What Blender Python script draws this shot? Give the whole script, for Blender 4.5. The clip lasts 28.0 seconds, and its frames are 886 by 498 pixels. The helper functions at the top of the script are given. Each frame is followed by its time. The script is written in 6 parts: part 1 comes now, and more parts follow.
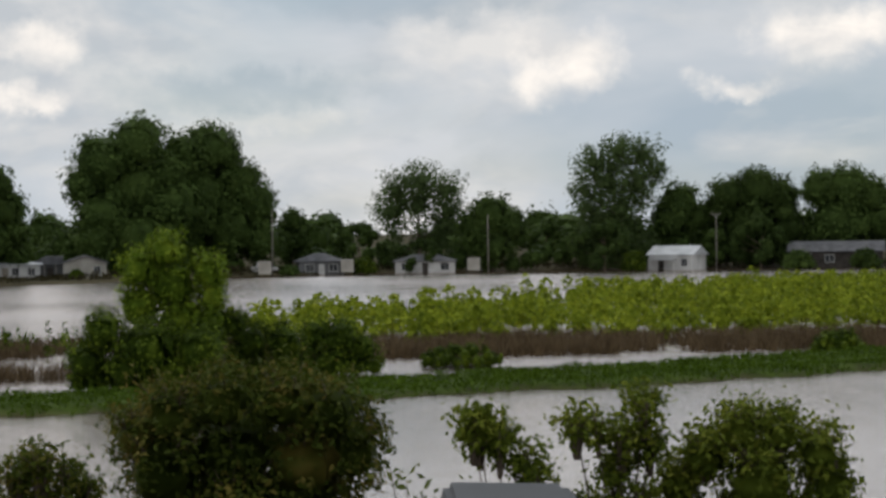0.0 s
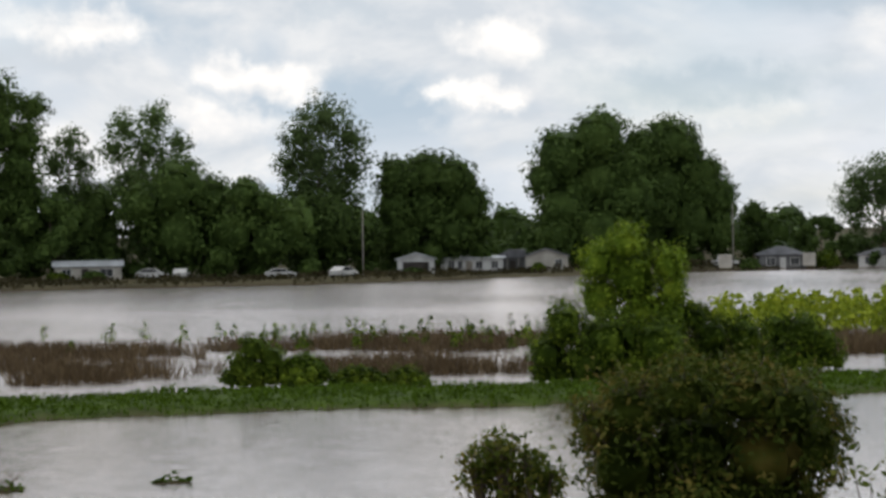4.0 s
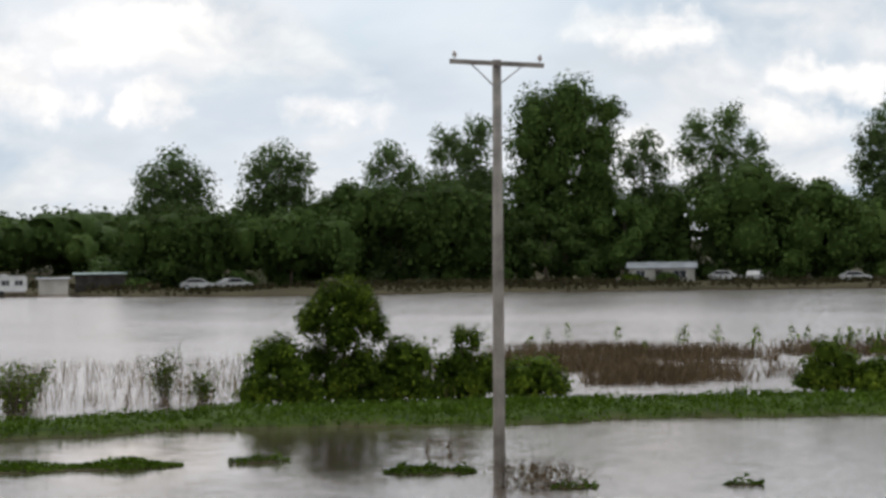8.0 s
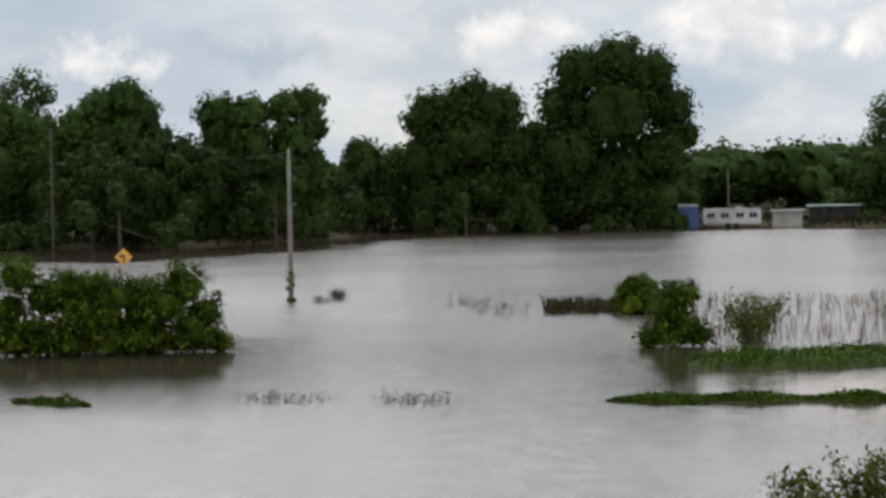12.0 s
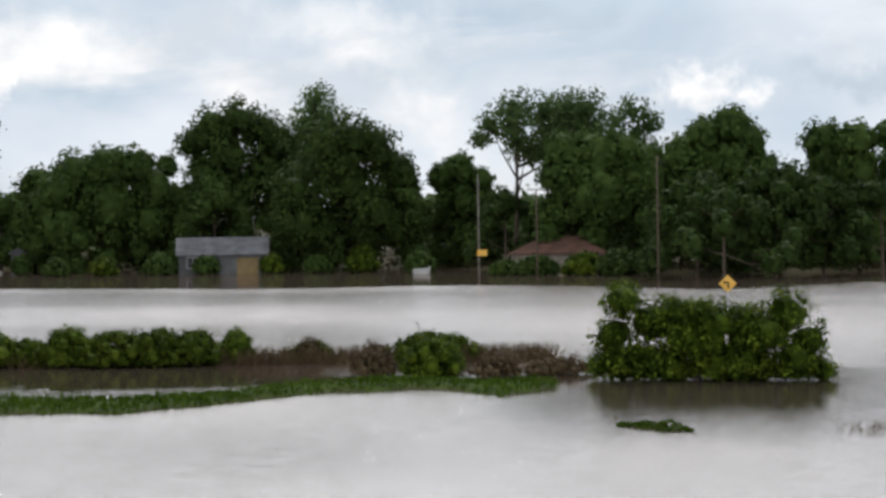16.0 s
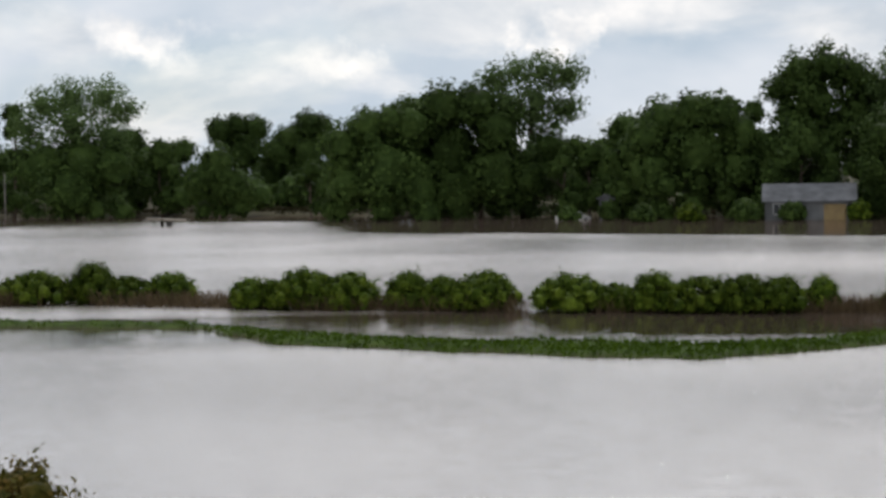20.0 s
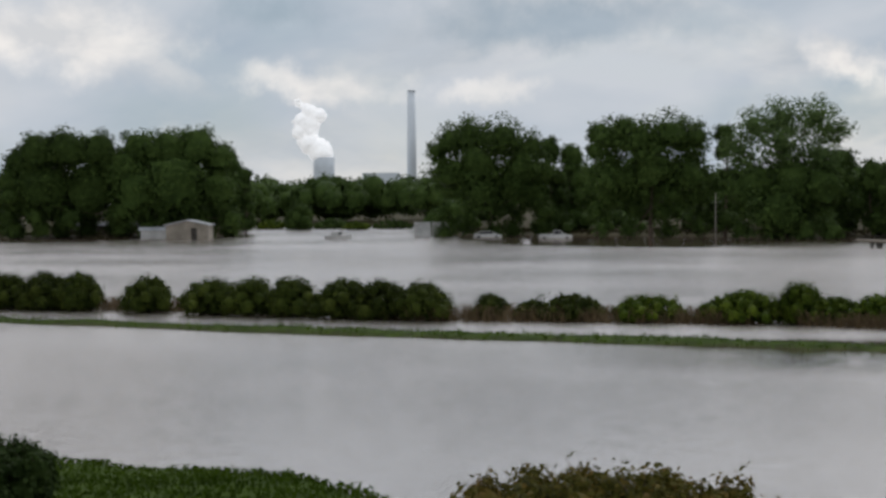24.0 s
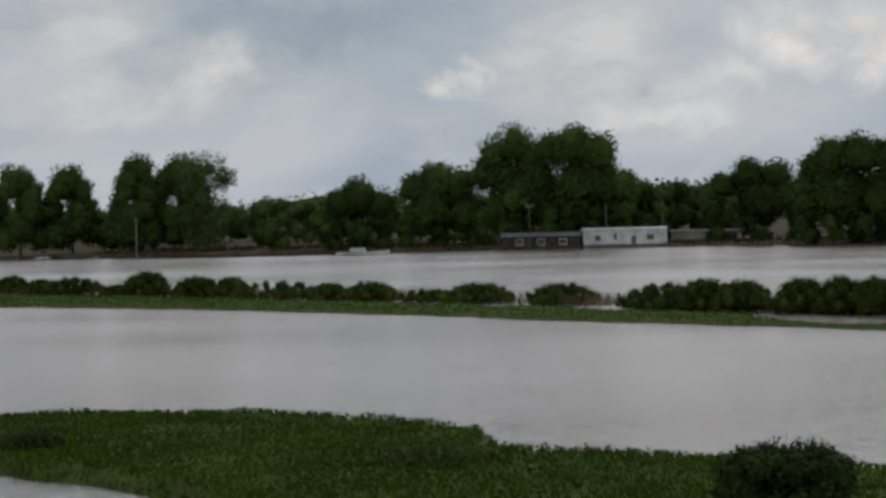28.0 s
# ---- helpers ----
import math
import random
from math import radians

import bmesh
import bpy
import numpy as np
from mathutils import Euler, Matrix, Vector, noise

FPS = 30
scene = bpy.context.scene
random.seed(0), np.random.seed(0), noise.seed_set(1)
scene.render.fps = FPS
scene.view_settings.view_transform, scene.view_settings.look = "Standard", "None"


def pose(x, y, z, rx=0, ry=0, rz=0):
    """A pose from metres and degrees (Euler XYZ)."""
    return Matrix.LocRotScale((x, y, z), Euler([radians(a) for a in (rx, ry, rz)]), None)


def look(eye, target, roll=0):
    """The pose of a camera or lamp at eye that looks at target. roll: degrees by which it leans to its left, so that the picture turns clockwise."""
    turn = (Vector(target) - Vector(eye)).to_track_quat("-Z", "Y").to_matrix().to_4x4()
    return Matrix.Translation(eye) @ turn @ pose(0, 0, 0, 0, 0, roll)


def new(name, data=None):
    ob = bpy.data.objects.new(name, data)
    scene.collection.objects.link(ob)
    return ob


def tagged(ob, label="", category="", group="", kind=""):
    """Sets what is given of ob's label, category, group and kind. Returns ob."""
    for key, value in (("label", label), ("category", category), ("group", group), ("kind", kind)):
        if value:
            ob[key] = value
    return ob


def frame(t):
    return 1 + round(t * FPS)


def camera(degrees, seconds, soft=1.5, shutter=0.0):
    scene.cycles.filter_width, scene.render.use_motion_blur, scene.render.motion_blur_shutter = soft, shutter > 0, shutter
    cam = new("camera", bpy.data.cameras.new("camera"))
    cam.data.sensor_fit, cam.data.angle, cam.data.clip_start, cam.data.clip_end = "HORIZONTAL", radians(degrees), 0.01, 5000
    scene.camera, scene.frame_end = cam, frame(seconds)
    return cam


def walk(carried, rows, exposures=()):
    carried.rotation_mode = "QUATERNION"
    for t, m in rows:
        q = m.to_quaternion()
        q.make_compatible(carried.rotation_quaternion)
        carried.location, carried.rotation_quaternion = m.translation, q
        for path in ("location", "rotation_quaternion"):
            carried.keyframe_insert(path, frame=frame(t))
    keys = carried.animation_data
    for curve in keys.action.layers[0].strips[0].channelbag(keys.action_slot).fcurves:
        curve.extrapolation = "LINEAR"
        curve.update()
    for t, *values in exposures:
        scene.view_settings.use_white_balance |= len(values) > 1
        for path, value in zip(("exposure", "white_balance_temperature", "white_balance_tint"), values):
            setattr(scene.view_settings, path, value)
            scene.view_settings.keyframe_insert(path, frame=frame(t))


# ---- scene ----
# A wide flood plain seen from a levee; metres, z = 0 is the flood water's surface.
cam = camera(22.18, 28.0, soft=3.1)
EYE = 6.4
# seconds, yaw, pitch, roll
PATH = [
    (0.0, 0.00, -0.46, 0.68), (0.5, -0.20, -0.04, 0.53), (1.0, -0.29, 0.55, 0.23), (1.5, 1.39, 0.22, 0.38),
    (2.0, 4.83, 1.15, 0.58), (2.5, 7.98, 0.92, 0.52), (3.0, 10.00, 0.05, 0.62), (3.5, 10.82, -0.47, 0.42),
    (4.0, 11.63, -0.48, 0.80), (4.5, 12.64, -0.71, 0.44), (6.5, 17.03, -0.91, 0.52), (7.0, 19.36, -0.33, 0.42),
    (7.5, 23.16, -0.41, 0.66), (8.0, 26.09, -0.26, 0.58), (8.5, 28.77, -1.01, 1.42), (9.0, 31.17, -1.60, 0.67),
    (9.5, 33.14, -1.27, -0.21), (10.0, 35.47, -1.72, 0.50), (10.5, 37.62, -1.62, 0.56), (11.0, 39.40, -2.10, 0.11),
    (11.5, 41.32, -1.32, 1.01), (12.0, 44.53, -1.72, 1.08), (12.5, 47.02, -1.79, 0.80), (13.0, 49.59, -1.03, 0.76),
    (13.5, 51.85, -1.23, 0.67), (15.5, 58.07, -0.77, 0.68), (16.0, 59.77, -0.79, 0.81), (16.5, 60.88, -0.87, 0.63),
    (17.0, 63.94, -1.30, 0.62), (17.5, 65.98, -0.95, 1.05), (18.0, 67.83, -1.38, 0.43), (18.5, 68.48, -1.79, 0.34),
    (19.0, 69.57, -2.35, -0.06), (19.5, 71.62, -1.68, 0.39), (20.0, 74.55, -1.95, 0.80), (20.5, 76.65, -2.17, 1.36),
    (22.5, 82.70, -1.24, 0.71), (23.0, 85.25, -1.30, 0.75), (23.5, 89.35, -1.64, 1.02), (24.0, 92.40, -1.25, 0.40),
    (24.5, 94.76, -1.16, 0.60), (25.0, 96.00, -1.61, 1.35), (25.5, 98.50, -0.73, 0.55), (26.0, 102.51, -0.78, 1.21),
    (26.5, 103.99, -0.93, 1.34), (27.0, 107.89, -0.88, 1.39), (27.5, 110.15, -1.01, 1.22), (28.0, 112.35, -0.84, 1.34),
]
# seconds, stops, white point
EXPOSURE = [(0.0, -0.17, 6480), (1.0, -0.26, 6460), (2.0, -0.24, 6440), (3.0, 0.02, 6420), (4.0, 0.13, 6400), (8.0, 0.18, 6360), (11.5, -0.06, 6340), (13.0, -0.02, 6320), (16.0, 0.2, 6300), (18.0, 0.03, 6300), (20.0, 0.05, 6290), (23.0, -0.18, 6260), (25.0, -0.42, 6300), (28.0, -0.56, 6320)]
walk(cam, [(t, pose(0, 0, EYE, 90 + p, r, y)) for t, y, p, r in PATH], exposures=EXPOSURE)

# ---- sky and sun ----
SUN_BEARING, SUN_HEIGHT, CLOUD = 62.0, 50.0, 0.98
world = bpy.data.worlds.new("sky")
scene.world = world
world.use_nodes = True
wn, wl = world.node_tree.nodes, world.node_tree.links
wn.clear()


def wnode(kind, **values):
    n = wn.new(kind)
    for k, v in values.items():
        n.inputs[k.replace("_", " ")].default_value = v
    return n


sky = wn.new("ShaderNodeTexSky")
sky.sky_type, sky.sun_disc = "NISHITA", False
sky.sun_elevation, sky.sun_rotation = radians(SUN_HEIGHT), radians(-SUN_BEARING)
sky.air_density, sky.dust_density, sky.ozone_density = 1.0, 0.6, 2.0
blue = wnode("ShaderNodeBackground", Strength=0.10)
wl.new(sky.outputs[0], blue.inputs["Color"])
coord = wn.new("ShaderNodeTexCoord")


def sky_noise(scale, detail, rough, warp, squash, place):
    m = wn.new("ShaderNodeMapping")
    m.inputs["Scale"].default_value, m.inputs["Location"].default_value = (1, 1, squash), place
    wl.new(coord.outputs["Generated"], m.inputs["Vector"])
    n = wnode("ShaderNodeTexNoise", Scale=scale, Detail=detail, Roughness=rough, Distortion=warp)
    wl.new(m.outputs[0], n.inputs["Vector"])
    return n.outputs["Fac"]


def sky_ramp(source, stops):
    r = wn.new("ShaderNodeValToRGB")
    for i, (p, c) in enumerate(stops):
        e = r.color_ramp.elements[i] if i < 2 else r.color_ramp.elements.new(p)
        e.position, e.color = p, (*c, 1)
    wl.new(source, r.inputs["Fac"])
    return r.outputs["Color"]


def sky_mix(kind, factor, a, b):
    n = wn.new("ShaderNodeMix")
    n.data_type, n.blend_type = "RGBA", kind
    n.clamp_factor = True
    if isinstance(factor, float):
        n.inputs[0].default_value = factor
    else:
        wl.new(factor, n.inputs[0])
    wl.new(a, n.inputs[6])
    wl.new(b, n.inputs[7])
    return n.outputs[2]


# grey-blue sheets of cloud, paler heaps in front of them
sheet_tone = sky_ramp(sky_noise(4.2, 5, 0.5, 0.3, 2.6, (0.6, 0.2, 0.1)), ((0.38, (0.485, 0.57, 0.65)), (0.58, (0.75, 0.775, 0.81))))
heap_tone = sky_ramp(sky_noise(13.0, 7, 0.55, 0.25, 2.1, (2.3, 0.4, 0.8)), ((0.40, (0.62, 0.66, 0.70)), (0.62, (0.90, 0.885, 0.865))))
heap_where = sky_ramp(sky_noise(7.0, 6, 0.55, 0.4, 2.3, (1.1, 3.0, 0.3)), ((0.46, (0, 0, 0)), (0.58, (1, 1, 1))))

# the clouds themselves: bearing, height, half width, half height in degrees, weight
BRIGHT_CLOUDS_A = [(-9.8, 4.8, 2.4, 1.2, 1.0), (-7.5, 3.5, 1.6, 0.5, 0.8), (-3.2, 4.2, 2.2, 1.2, 1.0), (3.5, 2.7, 1.8, 0.5, 0.6), (10.2, 4.9, 2.0, 0.8, 0.8), (10.9, 3.5, 1.4, 0.6, 0.9), (16.1, 3.9, 2.6, 0.8, 1.0), (21.0, 5.2, 2.4, 0.8, 0.9), (17.0, 2.8, 2.2, 0.6, 0.6), (29.0, 3.2, 2.0, 0.6, 0.7)]
BRIGHT_CLOUDS_B = [(33.5, 5.2, 3.8, 1.2, 1.0), (36.5, 3.8, 1.8, 1.2, 1.0), (33.4, 3.5, 1.2, 0.9, 0.9), (43.0, 3.8, 2.2, 0.9, 0.9), (37.9, 3.8, 2.6, 0.9, 0.9), (53.0, 3.1, 1.6, 0.8, 0.8), (69.5, 4.4, 3.4, 1.6, 0.6), (62.0, 4.8, 3.6, 1.2, 0.4), (71.5, 3.6, 1.4, 1.1, 1.0), (77.2, 2.8, 2.2, 0.6, 0.8)]
BRIGHT_CLOUDS_C = [(82.0, 3.4, 2.0, 0.8, 1.0), (91.0, 2.9, 2.4, 0.6, 0.6), (95.8, 2.9, 3.2, 0.7, 0.75), (102.0, 4.2, 3.8, 1.3, 0.9), (105.5, 3.2, 2.2, 0.7, 0.6), (112.0, 3.4, 1.2, 0.7, 0.8), (118.0, 3.6, 1.8, 0.6, 0.7), (107.0, 2.4, 3.0, 0.6, 0.5)]
DARK_CLOUDS = [(5.0, 3.6, 5.0, 0.8, 0.7), (0.5, 5.8, 6.0, 0.7, 0.6), (14.0, 5.6, 2.0, 0.5, 0.5), (49.0, 3.4, 3.4, 0.6, 0.6), (57.0, 5.2, 3.0, 0.8, 0.5), (89.0, 4.7, 5.5, 1.1, 1.0), (97.0, 4.6, 2.6, 0.7, 0.7), (115.5, 5.0, 5.5, 1.3, 1.0), (76.0, 5.2, 3.0, 0.7, 0.5)]
warp_noise = wnode("ShaderNodeTexNoise", Scale=30.0, Detail=7.0, Roughness=0.6)
wl.new(coord.outputs["Generated"], warp_noise.inputs["Vector"])
warp_far = wn.new("ShaderNodeVectorMath")
warp_far.operation = "MULTIPLY_ADD"
warp_far.inputs[1].default_value, warp_far.inputs[2].default_value = (0.09, 0.09, 0.045), (-0.045, -0.045, -0.0225)
wl.new(warp_noise.outputs["Color"], warp_far.inputs[0])
warped = wn.new("ShaderNodeVectorMath")
wl.new(coord.outputs["Generated"], warped.inputs[0])
wl.new(warp_far.outputs[0], warped.inputs[1])


def cloud_bank(places):
    """Where a set of clouds stands in the sky, from 0 to 1."""
    total = None
    for bearing, height, wide, tall, weight in places:
        b, e = radians(bearing), radians(height)
        centre = (-math.sin(b) * math.cos(e), math.cos(b) * math.cos(e), math.sin(e))
        size = (1 / radians(wide), 1 / radians(wide), 1 / radians(tall))
        m = wn.new("ShaderNodeMapping")
        m.inputs["Scale"].default_value, m.inputs["Location"].default_value = size, [-c * k for c, k in zip(centre, size)]
        wl.new(warped.outputs[0], m.inputs["Vector"])
        away = wn.new("ShaderNodeVectorMath")
        away.operation = "LENGTH"
        wl.new(m.outputs[0], away.inputs[0])
        soft = wn.new("ShaderNodeMapRange")
        soft.interpolation_type = "SMOOTHSTEP"
        for key, value in (("From Min", 1.0), ("From Max", 0.15), ("To Min", 0.0), ("To Max", weight)):
            soft.inputs[key].default_value = value
        wl.new(away.outputs["Value"], soft.inputs["Value"])
        if total is None:
            total = soft.outputs[0]
        else:
            most = wn.new("ShaderNodeMath")
            most.operation = "MAXIMUM"
            wl.new(total, most.inputs[0])
            wl.new(soft.outputs[0], most.inputs[1])
            total = most.outputs[0]
    return total


bright_tone = sky_ramp(sky_noise(26.0, 5, 0.55, 0.3, 1.7, (4.0, 0.3, 0.2)), ((0.36, (0.84, 0.83, 0.82)), (0.6, (1.22, 1.14, 1.05))))
dark_tone = sky_ramp(sky_noise(18.0, 4, 0.5, 0.2, 2.2, (1.0, 2.3, 0.2)), ((0.35, (0.40, 0.485, 0.555)), (0.65, (0.51, 0.585, 0.65))))
tone = sky_mix("MIX", heap_where, sheet_tone, heap_tone)
tone = sky_mix("MIX", cloud_bank(DARK_CLOUDS), tone, dark_tone)
tone = sky_mix("MIX", cloud_bank(BRIGHT_CLOUDS_A + BRIGHT_CLOUDS_B + BRIGHT_CLOUDS_C), tone, bright_tone)
cover = sky_ramp(sky_noise(5.0, 4, 0.5, 0.3, 2.6, (3.0, 2.0, 1.0)), ((0.30, (0.72, 0.72, 0.72)), (0.48, (1, 1, 1))))
# added brightness in the unseen clouds overhead, to lift the water
split = wn.new("ShaderNodeSeparateXYZ")
wl.new(coord.outputs["Generated"], split.inputs[0])
lift = wn.new("ShaderNodeMapRange")
for key, value in (("From Min", 0.12), ("From Max", 0.45), ("To Min", CLOUD), ("To Max", CLOUD * 1.45)):
    lift.inputs[key].default_value = value
wl.new(split.outputs["Z"], lift.inputs["Value"])
cloud = wn.new("ShaderNodeBackground")
wl.new(lift.outputs[0], cloud.inputs["Strength"])
wl.new(tone, cloud.inputs["Color"])
both = wn.new("ShaderNodeMixShader")
wl.new(cover, both.inputs[0])
wl.new(blue.outputs[0], both.inputs[1])
wl.new(cloud.outputs[0], both.inputs[2])
wl.new(both.outputs[0], wn.new("ShaderNodeOutputWorld").inputs["Surface"])

lamp = bpy.data.lights.new("sun", "SUN")
lamp.energy, lamp.angle, lamp.color = 1.1, radians(12), (1.0, 0.95, 0.88)
sun = new("sun", lamp)
sun.matrix_world = look((0, 0, 60), (60 * math.sin(radians(SUN_BEARING)), -60 * math.cos(radians(SUN_BEARING)), 60 - 60 * math.tan(radians(SUN_HEIGHT))))


# ---- materials ----
def material(name):
    m = bpy.data.materials.new(name)
    m.use_nodes = True
    nodes, links = m.node_tree.nodes, m.node_tree.links
    return m, nodes, links, nodes["Principled BSDF"]


def ramp(nodes, links, source, stops):
    r = nodes.new("ShaderNodeValToRGB")
    for i, (p, c) in enumerate(stops):
        e = r.color_ramp.elements[i] if i < 2 else r.color_ramp.elements.new(p)
        e.position, e.color = p, (*c, 1)
    links.new(source, r.inputs["Fac"])
    return r.outputs["Color"]


def surface(name, dark, light, rough=0.7, scale=1.5, metal=0.0, bump=0.2, fine=30.0, space="Object"):
    """Paint, wood, metal or earth: stains at one scale, grain and relief at another."""
    m, n, l, b = material(name)
    c = n.new("ShaderNodeTexCoord")
    stain, grain = n.new("ShaderNodeTexNoise"), n.new("ShaderNodeTexNoise")
    for node, s, d in ((stain, scale, 5), (grain, fine, 3)):
        node.inputs["Scale"].default_value, node.inputs["Detail"].default_value = s, d
        l.new(c.outputs[space], node.inputs["Vector"])
    mix = n.new("ShaderNodeMix")
    mix.inputs["Factor"].default_value = 0.3
    l.new(stain.outputs["Fac"], mix.inputs["A"])
    l.new(grain.outputs["Fac"], mix.inputs["B"])
    l.new(ramp(n, l, mix.outputs["Result"], ((0.35, dark), (0.62, light))), b.inputs["Base Color"])
    b.inputs["Roughness"].default_value, b.inputs["Metallic"].default_value = rough, metal
    b.inputs["Specular IOR Level"].default_value = 0.5 if rough < 0.8 else 0.08
    if bump:
        r = n.new("ShaderNodeBump")
        r.inputs["Strength"].default_value, r.inputs["Distance"].default_value = bump, 0.02
        l.new(grain.outputs["Fac"], r.inputs["Height"])
        l.new(r.outputs[0], b.inputs["Normal"])
    return m


def leafage(name, dark, mid, light, through_light=0.35, patch=0.5):
    """Leaves: each leaf its own shade, whole boughs a little lighter or darker."""
    m, n, l, b = material(name)
    g, c, o = n.new("ShaderNodeNewGeometry"), n.new("ShaderNodeTexCoord"), n.new("ShaderNodeObjectInfo")
    cloudy = n.new("ShaderNodeTexNoise")
    cloudy.inputs["Scale"].default_value, cloudy.inputs["Detail"].default_value = patch, 2
    l.new(c.outputs["Object"], cloudy.inputs["Vector"])
    mix = n.new("ShaderNodeMix")
    mix.inputs["Factor"].default_value = 0.8
    l.new(g.outputs["Random Per Island"], mix.inputs["A"])
    dapple = n.new("ShaderNodeTexNoise")
    dapple.inputs["Scale"].default_value, dapple.inputs["Detail"].default_value = patch * 4, 3
    l.new(c.outputs["Object"], dapple.inputs["Vector"])
    blend = n.new("ShaderNodeMix")
    blend.inputs["Factor"].default_value = 0.5
    l.new(cloudy.outputs["Fac"], blend.inputs["A"])
    l.new(dapple.outputs["Fac"], blend.inputs["B"])
    l.new(blend.outputs["Result"], mix.inputs["B"])
    col = ramp(n, l, mix.outputs["Result"], ((0.28, dark), (0.5, mid), (0.72, light)))
    hue = n.new("ShaderNodeHueSaturation")
    val = n.new("ShaderNodeMapRange")
    val.inputs["To Min"].default_value, val.inputs["To Max"].default_value = 0.78, 1.22
    l.new(o.outputs["Random"], val.inputs["Value"])
    l.new(val.outputs[0], hue.inputs["Value"])
    l.new(col, hue.inputs["Color"])
    l.new(hue.outputs[0], b.inputs["Base Color"])
    b.inputs["Roughness"].default_value = 0.55
    b.inputs["Specular IOR Level"].default_value = 0.03
    t = n.new("ShaderNodeBsdfTranslucent")
    l.new(hue.outputs[0], t.inputs["Color"])
    s = n.new("ShaderNodeMixShader")
    s.inputs[0].default_value = through_light
    l.new(b.outputs[0], s.inputs[1])
    l.new(t.outputs[0], s.inputs[2])
    l.new(s.outputs[0], n["Material Output"].inputs["Surface"])
    return m


CHOP = 1.15


def flood_water():
    m, n, l, b = material("muddy_water")
    c = n.new("ShaderNodeTexCoord")
    silt = n.new("ShaderNodeTexNoise")
    silt.inputs["Scale"].default_value, silt.inputs["Detail"].default_value = 0.03, 4
    l.new(c.outputs["Object"], silt.inputs["Vector"])
    silt_tone = ramp(n, l, silt.outputs["Fac"], ((0.35, (0.255, 0.188, 0.14)), (0.65, (0.305, 0.23, 0.175))))
    wind = n.new("ShaderNodeTexNoise")
    wind.inputs["Scale"].default_value, wind.inputs["Detail"].default_value = 0.022, 3
    l.new(c.outputs["Object"], wind.inputs["Vector"])
    rough = n.new("ShaderNodeMapRange")
    rough.inputs["From Min"].default_value, rough.inputs["From Max"].default_value = 0.35, 0.65
    rough.inputs["To Min"].default_value, rough.inputs["To Max"].default_value = 0.14, 0.24
    l.new(wind.outputs["Fac"], rough.inputs["Value"])
    calm = n.new("ShaderNodeAttribute")
    calm.attribute_name = "calm"
    smooth = n.new("ShaderNodeMix")
    l.new(calm.outputs["Fac"], smooth.inputs["Factor"])
    l.new(rough.outputs[0], smooth.inputs["A"])
    smooth.inputs["B"].default_value = 0.03
    tilt = None
    for scale, slope in ((1.1, CHOP * 0.09), (60.0, CHOP)):
        wave = n.new("ShaderNodeTexNoise")
        wave.inputs["Scale"].default_value, wave.inputs["Detail"].default_value = scale, 2
        l.new(c.outputs["Object"], wave.inputs["Vector"])
        away = n.new("ShaderNodeVectorMath")
        away.operation = "MULTIPLY_ADD"
        away.inputs[1].default_value, away.inputs[2].default_value = (slope, slope, 0), (-slope / 2, -slope / 2, 0.5)
        l.new(wave.outputs["Color"], away.inputs[0])
        if tilt:
            both_ways = n.new("ShaderNodeVectorMath")
            l.new(tilt, both_ways.inputs[0])
            l.new(away.outputs[0], both_ways.inputs[1])
            tilt = both_ways.outputs[0]
        else:
            tilt = away.outputs[0]
    still = n.new("ShaderNodeMix")
    still.data_type = "VECTOR"
    l.new(calm.outputs["Fac"], still.inputs[0])
    l.new(tilt, still.inputs[4])
    still.inputs[5].default_value = (0, 0, 1)
    lie = n.new("ShaderNodeMapping")
    lie.inputs["Scale"].default_value = (1.6, 1.6, 1.0)
    l.new(c.outputs["Object"], lie.inputs["Vector"])
    ripple = n.new("ShaderNodeTexNoise")
    ripple.inputs["Scale"].default_value, ripple.inputs["Detail"].default_value = 1.0, 3
    l.new(lie.outputs[0], ripple.inputs["Vector"])
    small = n.new("ShaderNodeVectorMath")
    small.operation = "MULTIPLY_ADD"
    small.inputs[1].default_value, small.inputs[2].default_value = (0.06, 0.06, 0), (-0.03, -0.03, 0)
    l.new(ripple.outputs["Color"], small.inputs[0])
    rippled = n.new("ShaderNodeVectorMath")
    l.new(still.outputs[1], rippled.inputs[0])
    l.new(small.outputs[0], rippled.inputs[1])
    unit = n.new("ShaderNodeVectorMath")
    unit.operation = "NORMALIZE"
    l.new(rippled.outputs[0], unit.inputs[0])
    fresnel = n.new("ShaderNodeFresnel")
    fresnel.inputs["IOR"].default_value = 1.33
    l.new(unit.outputs[0], fresnel.inputs["Normal"])
    mud, gloss, skin = n.new("ShaderNodeBsdfDiffuse"), n.new("ShaderNodeBsdfAnisotropic"), n.new("ShaderNodeMixShader")
    l.new(silt_tone, mud.inputs["Color"])
    gloss.inputs["Color"].default_value = (0.735, 0.692, 0.665, 1)
    l.new(smooth.outputs["Result"], gloss.inputs["Roughness"])
    l.new(unit.outputs[0], gloss.inputs["Normal"])
    worn = n.new("ShaderNodeMath")
    worn.operation = "MULTIPLY"
    worn.inputs[1].default_value = 0.93
    l.new(fresnel.outputs[0], worn.inputs[0])
    l.new(worn.outputs[0], skin.inputs[0])
    l.new(mud.outputs[0], skin.inputs[1])
    l.new(gloss.outputs[0], skin.inputs[2])
    l.new(skin.outputs[0], n["Material Output"].inputs["Surface"])
    return m


